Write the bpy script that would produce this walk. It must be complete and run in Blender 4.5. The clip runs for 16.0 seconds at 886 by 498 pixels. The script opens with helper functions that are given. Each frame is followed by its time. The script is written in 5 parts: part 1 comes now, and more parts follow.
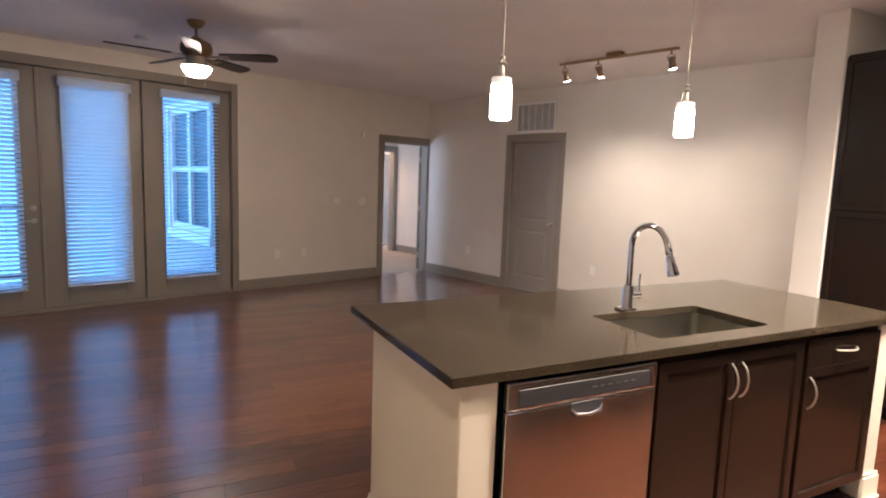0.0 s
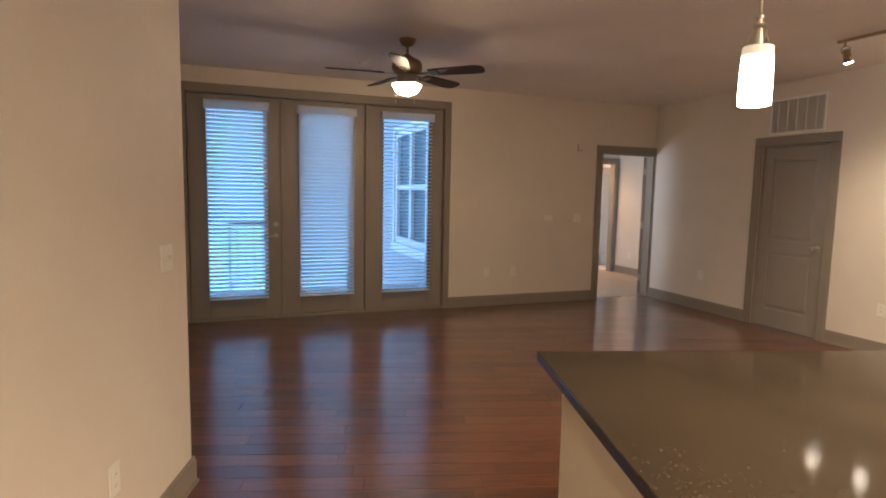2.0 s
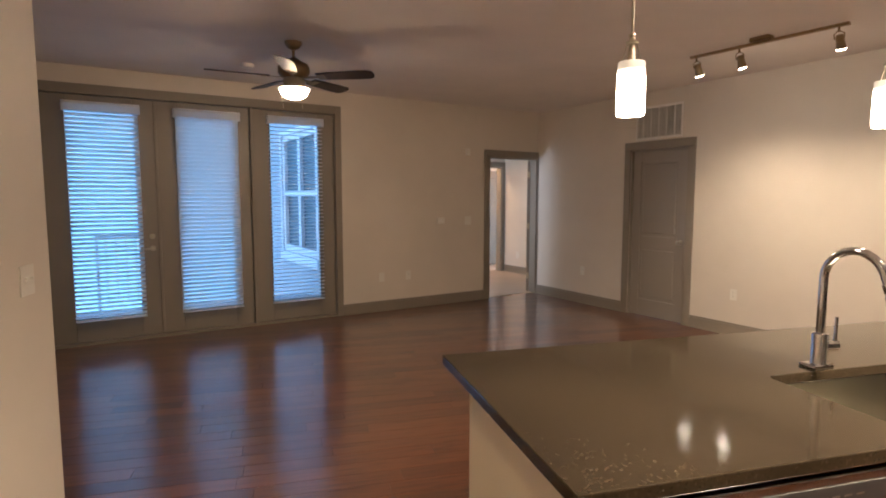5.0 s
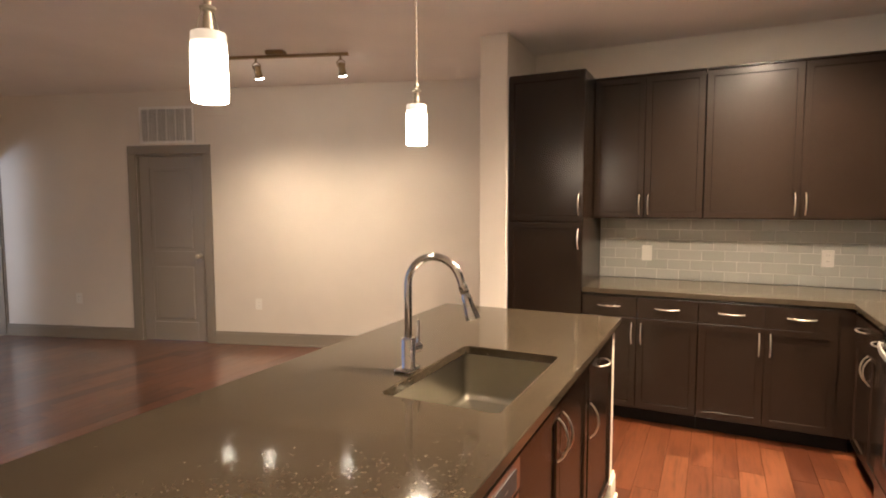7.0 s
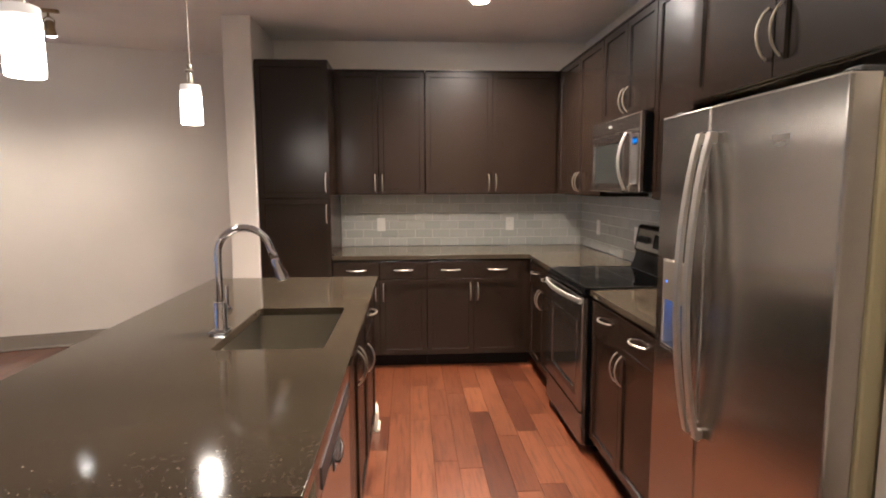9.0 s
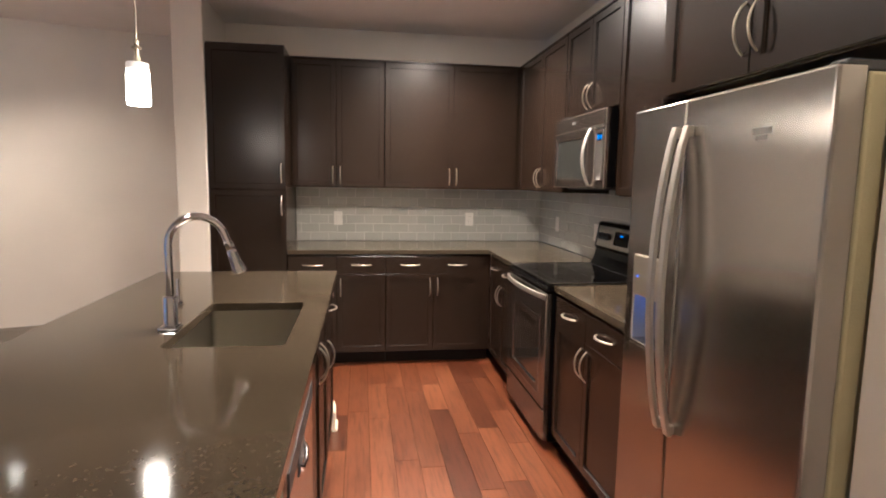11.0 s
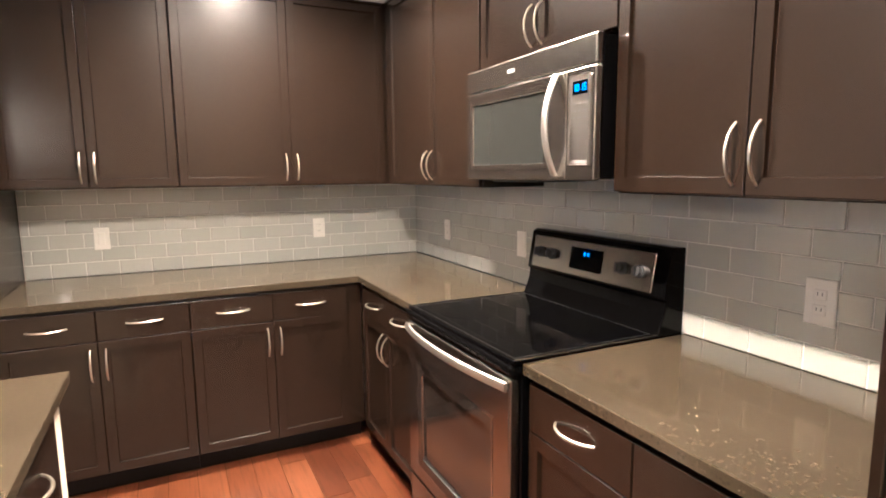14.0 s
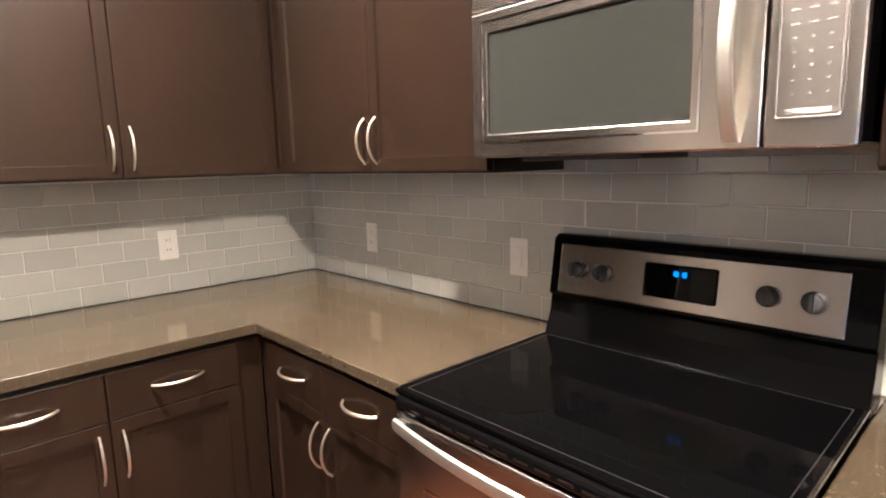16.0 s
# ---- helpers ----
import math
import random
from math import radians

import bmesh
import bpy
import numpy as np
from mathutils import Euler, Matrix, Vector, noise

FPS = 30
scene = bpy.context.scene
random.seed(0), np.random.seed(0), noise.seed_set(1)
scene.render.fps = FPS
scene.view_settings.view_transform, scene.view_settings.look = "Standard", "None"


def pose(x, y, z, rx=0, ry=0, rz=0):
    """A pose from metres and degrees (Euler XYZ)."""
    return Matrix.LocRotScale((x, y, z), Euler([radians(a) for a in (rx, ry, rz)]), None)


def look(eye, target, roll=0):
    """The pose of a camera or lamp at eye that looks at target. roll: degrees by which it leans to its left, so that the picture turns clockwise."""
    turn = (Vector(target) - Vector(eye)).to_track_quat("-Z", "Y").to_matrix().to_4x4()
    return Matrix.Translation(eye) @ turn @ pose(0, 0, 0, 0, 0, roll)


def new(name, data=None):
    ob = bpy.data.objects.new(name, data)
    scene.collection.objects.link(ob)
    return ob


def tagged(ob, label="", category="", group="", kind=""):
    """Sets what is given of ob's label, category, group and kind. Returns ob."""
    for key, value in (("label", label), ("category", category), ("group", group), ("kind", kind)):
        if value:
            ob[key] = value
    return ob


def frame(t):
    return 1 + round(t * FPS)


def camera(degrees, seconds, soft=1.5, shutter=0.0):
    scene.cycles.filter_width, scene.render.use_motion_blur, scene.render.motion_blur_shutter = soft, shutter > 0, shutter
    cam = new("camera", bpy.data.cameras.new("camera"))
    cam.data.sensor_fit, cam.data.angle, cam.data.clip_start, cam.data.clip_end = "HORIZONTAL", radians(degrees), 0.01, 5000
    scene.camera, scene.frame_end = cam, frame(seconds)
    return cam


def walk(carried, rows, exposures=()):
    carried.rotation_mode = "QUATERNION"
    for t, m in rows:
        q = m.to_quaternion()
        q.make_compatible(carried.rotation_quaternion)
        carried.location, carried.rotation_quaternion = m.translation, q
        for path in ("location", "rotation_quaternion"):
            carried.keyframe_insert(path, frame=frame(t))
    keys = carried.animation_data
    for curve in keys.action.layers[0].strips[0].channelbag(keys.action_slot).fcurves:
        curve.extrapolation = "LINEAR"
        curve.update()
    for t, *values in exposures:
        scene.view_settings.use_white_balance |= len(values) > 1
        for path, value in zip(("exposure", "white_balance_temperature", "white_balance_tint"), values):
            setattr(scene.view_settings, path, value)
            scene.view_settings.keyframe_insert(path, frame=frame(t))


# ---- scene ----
cam = camera(76.8, 16.0, soft=1.9)
PATH = [
    (0, (0.19, 0.31, 1.468), (1.073, 2.088, 1.227), 2.0),
    (0.5, (0.157, 0.487, 1.469), (0.84, 2.354, 1.248), 2.0),
    (1, (0.174, 0.626, 1.46), (0.623, 2.564, 1.253), 1.6),
    (1.5, (0.329, 0.729, 1.476), (0.59, 2.701, 1.268), 1.4),
    (2, (0.437, 0.752, 1.464), (0.574, 2.737, 1.258), 1.1),
    (2.5, (0.463, 0.753, 1.478), (0.54, 2.741, 1.274), 1.0),
    (3, (0.485, 0.773, 1.466), (0.539, 2.763, 1.278), 0.7),
    (5.3, (0.396, 0.758, 1.475), (1.085, 2.627, 1.287), 0.2),
    (5.5, (0.402, 0.776, 1.463), (1.221, 2.592, 1.284), 0.3),
    (6, (0.431, 0.891, 1.46), (1.604, 2.503, 1.301), -0.1),
    (6.5, (0.457, 1.068, 1.472), (1.985, 2.35, 1.325), -0.0),
    (7, (0.435, 1.254, 1.471), (2.229, 2.125, 1.32), -0.1),
    (7.5, (0.363, 1.356, 1.478), (2.29, 1.864, 1.308), -0.1),
    (8, (0.23, 1.38, 1.465), (2.209, 1.592, 1.268), -0.0),
    (8.5, (0.077, 1.412, 1.462), (2.066, 1.422, 1.253), 0.1),
    (9, (-0.046, 1.464, 1.462), (1.938, 1.345, 1.235), -0.2),
    (11.3, (0.072, 1.517, 1.438), (2.034, 1.202, 1.209), 0.6),
    (11.5, (0.188, 1.495, 1.457), (2.147, 1.163, 1.235), 0.3),
    (12, (0.441, 1.48, 1.447), (2.4, 1.137, 1.239), 0.5),
    (12.5, (0.718, 1.458, 1.469), (2.665, 1.054, 1.252), 0.5),
    (13, (0.992, 1.381, 1.451), (2.919, 0.895, 1.226), 0.3),
    (13.5, (1.268, 1.362, 1.438), (3.139, 0.702, 1.188), -0.2),
    (14, (1.532, 1.379, 1.447), (3.313, 0.511, 1.176), -0.5),
    (14.5, (1.794, 1.35, 1.427), (3.448, 0.267, 1.13), -1.1),
    (15, (2.068, 1.321, 1.417), (3.593, 0.069, 1.092), -1.5),
    (15.5, (2.365, 1.309, 1.438), (3.797, -0.049, 1.11), -1.7),
    (16, (2.616, 1.272, 1.413), (4.057, -0.081, 1.106), -1.5),
]
walk(cam, [(t, look(eye, target, roll)) for t, eye, target, roll in PATH],
     exposures=[(0.0, 2.25, 4760, 10), (0.5, 2.10, 5180, 10), (1.0, 2.0, 5400, 9), (2.0, 2.0, 5600, 9), (5.5, 1.97, 5450, 9), (6.5, 2.14, 5750, 10), (7.0, 2.13, 5450, 10),
                (7.5, 2.16, 5150, 10), (8.2, 2.01, 4780, 10), (9.0, 1.93, 4720, 10), (11.5, 1.99, 4790, 10), (13.0, 2.35, 4830, 10), (14.5, 2.80, 4830, 10), (16.0, 2.60, 4800, 10)])

# ---- world and large lights ----
ANG = 16.8                      # the living room is turned against the kitchen
SA, CA = math.sin(radians(ANG)), math.cos(radians(ANG))


def uv(u, v):
    return u * CA - v * SA, u * SA + v * CA


world = bpy.data.worlds.new("evening_sky")
scene.world = world
world.use_nodes = True
wn = world.node_tree.nodes
sky = wn.new("ShaderNodeTexSky")
sky.sky_type, sky.sun_disc = "NISHITA", False
sky.sun_elevation, sky.sun_rotation = radians(28), radians(112)
wn["Background"].inputs["Strength"].default_value = 0.15
world.node_tree.links.new(sky.outputs["Color"], wn["Background"].inputs["Color"])

sun_data = bpy.data.lights.new("sun", "SUN")
sun_data.energy, sun_data.angle, sun_data.color = 0.5, radians(15), (1.0, 0.93, 0.85)
sun = new("sun", sun_data)
sun.matrix_world = look((20, -8, 12), (0, 0, 2))

WARM = (1.0, 0.58, 0.28)
SOFT_WARM = (1.0, 0.70, 0.42)


def spot(name, eye, target, watts, size, colour, radius=0.035, blend=0.5):
    d = bpy.data.lights.new(name, "SPOT")
    d.energy, d.spot_size, d.spot_blend, d.shadow_soft_size, d.color = watts, radians(size), blend, radius, colour
    ob = new(name, d)
    ob.matrix_world = look(eye, target)
    return ob


CEIL = 2.71
CANS = [(3.90, 0.97), (2.40, 1.23), (0.30, 0.90)]
for (cx, cy), watts in zip(CANS, (305, 248, 22)):
    spot("can_lamp", (cx, cy, CEIL - 0.012), (cx, cy, 0), watts, 150, SOFT_WARM if cx > 1 else (1.0, 0.68, 0.31), 0.05, 0.9)

# ---- materials ----


def mat(name, colour=(0.8, 0.8, 0.8), rough=0.5, metal=0.0, **more):
    m = bpy.data.materials.new(name)
    m.use_nodes = True
    b = m.node_tree.nodes["Principled BSDF"]
    b.inputs["Base Color"].default_value = (*colour, 1)
    b.inputs["Roughness"].default_value = rough
    b.inputs["Metallic"].default_value = metal
    for k, v in more.items():
        b.inputs[k.replace("_", " ")].default_value = v
    return m


def nd(m, kind, **vals):
    n = m.node_tree.nodes.new(kind)
    for k, v in vals.items():
        k = k.replace("_", " ")
        if k in n.inputs:
            n.inputs[k].default_value = v
    return n


def ln(m, a, b):
    m.node_tree.links.new(a, b)


def coords(m, scale=(1, 1, 1), kind="Object"):
    tc = nd(m, "ShaderNodeTexCoord")
    mp = nd(m, "ShaderNodeMapping")
    mp.inputs["Scale"].default_value = scale
    ln(m, tc.outputs[kind], mp.inputs["Vector"])
    return mp.outputs["Vector"]


def ramp(m, fac, stops):
    r = nd(m, "ShaderNodeValToRGB")
    el = r.color_ramp.elements
    while len(el) < len(stops):
        el.new(0.5)
    for e, (p, c) in zip(el, stops):
        e.position, e.color = p, (*c, 1)
    ln(m, fac, r.inputs["Fac"])
    return r.outputs["Color"]


def noise_tex(m, vec, scale, detail=4.0, rough=0.55):
    n = nd(m, "ShaderNodeTexNoise", Scale=scale, Detail=detail, Roughness=rough)
    ln(m, vec, n.inputs["Vector"])
    return n.outputs["Fac"]


def bump(m, fac, strength, distance=0.002):
    b = nd(m, "ShaderNodeBump", Strength=strength, Distance=distance)
    ln(m, fac, b.inputs["Height"])
    ln(m, b.outputs["Normal"], m.node_tree.nodes["Principled BSDF"].inputs["Normal"])


def bsdf(m):
    return m.node_tree.nodes["Principled BSDF"]


def vary_rough(m, fac, lo, hi):
    r = nd(m, "ShaderNodeMapRange")
    r.inputs["To Min"].default_value, r.inputs["To Max"].default_value = lo, hi
    ln(m, fac, r.inputs["Value"])
    ln(m, r.outputs["Result"], bsdf(m).inputs["Roughness"])


def paint(name, colour, rough, tex=0.25):
    m = mat(name, colour, rough)
    v = coords(m)
    big = noise_tex(m, v, 1.3, 3)
    c = ramp(m, big, [(0.3, tuple(0.95 * x for x in colour)), (0.7, tuple(min(1, 1.04 * x) for x in colour))])
    ln(m, c, bsdf(m).inputs["Base Color"])
    fine = noise_tex(m, v, 160, 3)
    bump(m, fine, tex, 0.0015)
    vary_rough(m, noise_tex(m, v, 5), rough - 0.06, rough + 0.06)
    return m


WALL = paint("wall_paint", (0.71, 0.655, 0.58), 0.6)
CEILING = paint("ceiling_paint", (0.77, 0.72, 0.67), 0.8, 0.4)
TRIM = paint("taupe_trim_paint", (0.255, 0.225, 0.185), 0.38, 0.1)
DOORP = paint("taupe_door_paint", (0.285, 0.255, 0.22), 0.36, 0.1)
WHITE = paint("white_plastic", (0.80, 0.78, 0.72), 0.35, 0.03)
BLINDW = paint("white_blind", (0.88, 0.88, 0.87), 0.45, 0.03)


def let_light_through(m, share, colour):
    t = nd(m, "ShaderNodeBsdfTranslucent", Color=(*colour, 1))
    mix = nd(m, "ShaderNodeMixShader", Fac=share)
    ln(m, bsdf(m).outputs[0], mix.inputs[1])
    ln(m, t.outputs[0], mix.inputs[2])
    ln(m, mix.outputs[0], m.node_tree.nodes["Material Output"].inputs["Surface"])


let_light_through(BLINDW, 0.8, (0.96, 0.96, 0.95))
PIER = paint("island_pier_paint", (0.70, 0.63, 0.50), 0.55)
SIDING = paint("outdoor_wall", (0.40, 0.45, 0.50), 0.7)
CONCRETE = paint("balcony_concrete", (0.50, 0.52, 0.54), 0.85, 0.6)
WINFRAME = paint("white_outdoor_frame", (0.80, 0.82, 0.84), 0.45, 0.05)
GRILLE = paint("white_metal_grille", (0.82, 0.80, 0.77), 0.45, 0.03)


def wood_dark():
    m = mat("espresso_wood", (0.03, 0.016, 0.011), 0.26, Specular_IOR_Level=0.43)
    info = nd(m, "ShaderNodeObjectInfo")
    tc = nd(m, "ShaderNodeTexCoord")
    off = nd(m, "ShaderNodeVectorMath")
    off.operation = "MULTIPLY_ADD"
    off.inputs[1].default_value = (17.0, 23.0, 41.0)
    ln(m, info.outputs["Random"], off.inputs[0])
    ln(m, tc.outputs["Object"], off.inputs[2])
    mp = nd(m, "ShaderNodeMapping")
    mp.inputs["Scale"].default_value = (6, 6, 0.7)
    ln(m, off.outputs[0], mp.inputs["Vector"])
    g = noise_tex(m, mp.outputs["Vector"], 4, 3, 0.5)
    blotch = noise_tex(m, off.outputs[0], 5.5, 4)
    mixed = nd(m, "ShaderNodeMath")
    mixed.operation = "MULTIPLY_ADD"
    ln(m, blotch, mixed.inputs[0])
    mixed.inputs[1].default_value = 0.55
    ln(m, g, mixed.inputs[2])
    c = ramp(m, mixed.outputs[0], [(0.50, (0.0092, 0.0053, 0.0032)), (0.76, (0.0108, 0.0062, 0.0037)), (1.0, (0.0128, 0.0074, 0.0044))])
    ln(m, c, bsdf(m).inputs["Base Color"])
    return m


WOOD = wood_dark()


def floor_wood(islands):
    m = mat("cherry_floor" + ("_joined" if islands else ""), (0.2, 0.06, 0.03), 0.2, Specular_IOR_Level=0.4, Coat_Weight=1.0, Coat_Roughness=0.17, Coat_IOR=2.05)
    if islands:
        rnd = nd(m, "ShaderNodeNewGeometry").outputs["Random Per Island"]
    else:
        rnd = nd(m, "ShaderNodeObjectInfo").outputs["Random"]
    tc = nd(m, "ShaderNodeTexCoord")
    off = nd(m, "ShaderNodeVectorMath")
    off.operation = "MULTIPLY_ADD"
    off.inputs[1].default_value = (37.0, 53.0, 19.0)
    ln(m, rnd, off.inputs[0])
    ln(m, tc.outputs["Object"], off.inputs[2])
    mp = nd(m, "ShaderNodeMapping")
    mp.inputs["Scale"].default_value = (1.2, 14, 14)
    ln(m, off.outputs[0], mp.inputs["Vector"])
    g = noise_tex(m, mp.outputs["Vector"], 3.5, 7, 0.62)
    mp2 = nd(m, "ShaderNodeMapping")
    mp2.inputs["Scale"].default_value = (0.9, 3.5, 3)
    ln(m, off.outputs[0], mp2.inputs["Vector"])
    blotch = noise_tex(m, mp2.outputs["Vector"], 2.2, 3)
    base = ramp(m, rnd, [(0.0, (0.058, 0.0170, 0.0065)), (0.2, (0.096, 0.0295, 0.0105)), (0.5, (0.122, 0.039, 0.0142)), (0.85, (0.150, 0.052, 0.0195)), (1.0, (0.072, 0.0215, 0.0082))])
    grain = ramp(m, g, [(0.30, (0.52, 0.46, 0.42)), (0.50, (1, 1, 1)), (0.75, (1.15, 1.12, 1.10))])
    spots = ramp(m, blotch, [(0.28, (0.60, 0.52, 0.48)), (0.46, (1, 1, 1)), (0.8, (1.12, 1.10, 1.06))])
    last = base
    for other in (grain, spots):
        mx = nd(m, "ShaderNodeMix")
        mx.data_type, mx.blend_type = "RGBA", "MULTIPLY"
        mx.inputs["Factor"].default_value = 1
        ln(m, last, mx.inputs[6])
        ln(m, other, mx.inputs[7])
        last = mx.outputs[2]
    ln(m, last, bsdf(m).inputs["Base Color"])
    vary_rough(m, noise_tex(m, tc.outputs["Object"], 2.5), 0.285, 0.36)
    bump(m, g, 0.08, 0.001)
    return m


PLANK, PLANKS = floor_wood(False), floor_wood(True)


def quartz():
    m = mat("brown_quartz", (0.07, 0.056, 0.04), 0.1, Specular_IOR_Level=0.38)
    v = coords(m)
    c = ramp(m, noise_tex(m, v, 3.0, 4), [(0.3, (0.030, 0.0230, 0.0143)), (0.7, (0.048, 0.0368, 0.0230))])

    def over(last, fac, colour):
        mx = nd(m, "ShaderNodeMix")
        mx.data_type = "RGBA"
        ln(m, fac, mx.inputs[0])
        ln(m, last, mx.inputs[6])
        mx.inputs[7].default_value = (*colour, 1)
        return mx.outputs[2]

    def chips(scale, reach, share, stretch):
        """Irregular chips: a share of the cells of a warped pattern."""
        warp = nd(m, "ShaderNodeTexNoise", Scale=scale * 0.9, Detail=2.0)
        ln(m, v, warp.inputs["Vector"])
        add = nd(m, "ShaderNodeVectorMath")
        add.operation = "MULTIPLY_ADD"
        add.inputs[1].default_value = (stretch / scale,) * 3
        ln(m, warp.outputs["Color"], add.inputs[0])
        ln(m, v, add.inputs[2])
        vor = nd(m, "ShaderNodeTexVoronoi", Scale=scale)
        ln(m, add.outputs[0], vor.inputs["Vector"])
        spot_fac = ramp(m, vor.outputs["Distance"], [(reach * 0.7, (1, 1, 1)), (reach, (0, 0, 0))])
        pick = nd(m, "ShaderNodeSeparateColor")
        ln(m, vor.outputs["Color"], pick.inputs[0])
        chosen = nd(m, "ShaderNodeMath")
        chosen.operation = "GREATER_THAN"
        chosen.inputs[1].default_value = 1 - share
        ln(m, pick.outputs[0], chosen.inputs[0])
        mul = nd(m, "ShaderNodeMath")
        mul.operation = "MULTIPLY"
        ln(m, spot_fac, mul.inputs[0])
        ln(m, chosen.outputs[0], mul.inputs[1])
        return mul.outputs[0]

    c = over(c, chips(120, 0.55, 0.30, 1.2), (0.030, 0.0225, 0.0142))
    c = over(c, chips(105, 0.45, 0.30, 1.6), (0.055, 0.0425, 0.0272))
    c = over(c, chips(70, 0.32, 0.16, 2.0), (0.060, 0.0465, 0.030))
    c = over(c, chips(62, 0.13, 0.07, 0.6), (0.36, 0.32, 0.25))
    ln(m, c, bsdf(m).inputs["Base Color"])
    vary_rough(m, noise_tex(m, v, 2.2, 2), 0.075, 0.115)
    return m


QUARTZ = quartz()


def steel(name, colour=(0.48, 0.458, 0.425), rough=0.30, aniso=0.0):
    m = mat(name, colour, rough, 1.0, Anisotropic=abs(aniso), Anisotropic_Rotation=0.25 if aniso < 0 else 0.0)
    if aniso == 0:
        vary_rough(m, noise_tex(m, coords(m), 3.5, 3), rough - 0.02, rough + 0.02)
    return m


STEEL = steel("brushed_steel", rough=0.225)
HANDLESTEEL = steel("satin_handle_steel", (0.53, 0.505, 0.455), 0.41)
RANGESTEEL = steel("brushed_range_steel", (0.30, 0.288, 0.272), 0.24)
STEELDW = steel("brushed_steel_door", rough=0.16, aniso=-0.8)
STEELV = steel("brushed_steel_upright", rough=0.21, aniso=0.88)
DARKSTEEL = steel("dark_steel", (0.32, 0.30, 0.28), 0.35)
SINKSTEEL = steel("sink_steel", (0.27, 0.25, 0.205), 0.34)
CHROME = mat("chrome", (0.72, 0.72, 0.74), 0.07, 1.0)
NICKEL = steel("satin_nickel", (0.53, 0.49, 0.40), 0.39)
BRONZE = steel("antique_brass_metal", (0.30, 0.22, 0.12), 0.35)
GREYSIDE = paint("grey_beige_fridge_side", (0.36, 0.32, 0.20), 0.5, 0.5)
BLACK = mat("black_enamel", (0.002, 0.002, 0.0022), 0.22, Specular_IOR_Level=0.09)
vary_rough(BLACK, noise_tex(BLACK, coords(BLACK), 12), 0.12, 0.20)
GLOSSBLACK = mat("black_ceramic_glass", (0.001, 0.001, 0.0012), 0.02, Specular_IOR_Level=0.10)
BURNER = mat("burner_zone", (0.0012, 0.0012, 0.0012), 0.09, Specular_IOR_Level=0.07)
DARKGLASS = mat("oven_window_glass", (0.022, 0.017, 0.014), 0.08, Specular_IOR_Level=0.8)
MWGLASS = mat("microwave_window_glass", (0.020, 0.021, 0.019), 0.10, Specular_IOR_Level=0.25)
TOEKICK = mat("toe_kick", (0.006, 0.004, 0.003), 0.6, Specular_IOR_Level=0.12)
RUBBER = mat("dark_grey_plastic", (0.03, 0.03, 0.032), 0.45)
FANBLADE = paint("dark_walnut_blade", (0.022, 0.015, 0.012), 0.5, 0.05)
bsdf(FANBLADE).inputs["Specular IOR Level"].default_value = 0.2
CARPET = paint("beige_carpet", (0.46, 0.36, 0.27), 0.95, 1.0)
IRON = mat("black_iron", (0.03, 0.035, 0.045), 0.5)
GROUT = paint("light_grout", (0.73, 0.72, 0.66), 0.8)
MARKS = mat("pale_print", (0.28, 0.28, 0.27), 0.5)


def tile_mat():
    m = mat("grey_glazed_tile", (0.48, 0.48, 0.44), 0.09, Coat_Weight=0.5, Coat_Roughness=0.04)
    info = nd(m, "ShaderNodeObjectInfo")
    c = ramp(m, info.outputs["Random"], [(0, (0.45, 0.455, 0.41)), (1, (0.51, 0.51, 0.465))])
    ln(m, c, bsdf(m).inputs["Base Color"])
    bump(m, noise_tex(m, coords(m), 9, 2), 0.12, 0.002)
    return m


TILE = tile_mat()


def glow(name, colour, strength):
    m = mat(name, (0.8, 0.8, 0.8), 0.4)
    b = bsdf(m)
    b.inputs["Emission Color"].default_value = (*colour, 1)
    b.inputs["Emission Strength"].default_value = strength
    return m


PENDANT = glow("lit_opal_glass", (1.0, 0.72, 0.44), 12)
bulb_span = nd(PENDANT, "ShaderNodeSeparateXYZ")        # the bulb sits in the lower part of the shade
ln(PENDANT, coords(PENDANT), bulb_span.inputs[0])
bulb_fall = nd(PENDANT, "ShaderNodeMapRange")
for key, val in (("From Min", 0.122), ("From Max", 0.158), ("To Min", 14.5), ("To Max", 0.14)):
    bulb_fall.inputs[key].default_value = val
bulb_fall.interpolation_type = "SMOOTHSTEP"
ln(PENDANT, bulb_span.outputs["Z"], bulb_fall.inputs["Value"])
ln(PENDANT, bulb_fall.outputs["Result"], bsdf(PENDANT).inputs["Emission Strength"])
FANGLASS = glow("lit_fan_bowl", (1.0, 0.66, 0.37), 44)
CANLENS = glow("lit_recessed_lens", (1.0, 0.74, 0.46), 65)
BULB = glow("lit_bulb", (1.0, 0.78, 0.52), 45)
DISPLAY = glow("blue_digits", (0.01, 0.32, 1.0), 0.55)
BLUELED = glow("blue_led", (0.05, 0.2, 1.0), 1.4)
WHITELED = glow("dispenser_lamp", (0.30, 0.45, 1.0), 3.6)
for lamp_mat in (DISPLAY, BLUELED, WHITELED):
    bsdf(lamp_mat).inputs["Base Color"].default_value = (0.01, 0.01, 0.012, 1)
GLASS = mat("window_glass", (0.9, 0.95, 0.97), 0.02, Transmission_Weight=1.0, IOR=1.45)
SKYGLOW = glow("evening_sky_glow", (0.26, 0.58, 1.0), 0.7)
bsdf(SKYGLOW).inputs["Base Color"].default_value = (0, 0, 0, 1)
OUTGLASS = mat("far_window_glass", (0.09, 0.13, 0.16), 0.35, Specular_IOR_Level=0.15)

# ---- mesh helpers ----


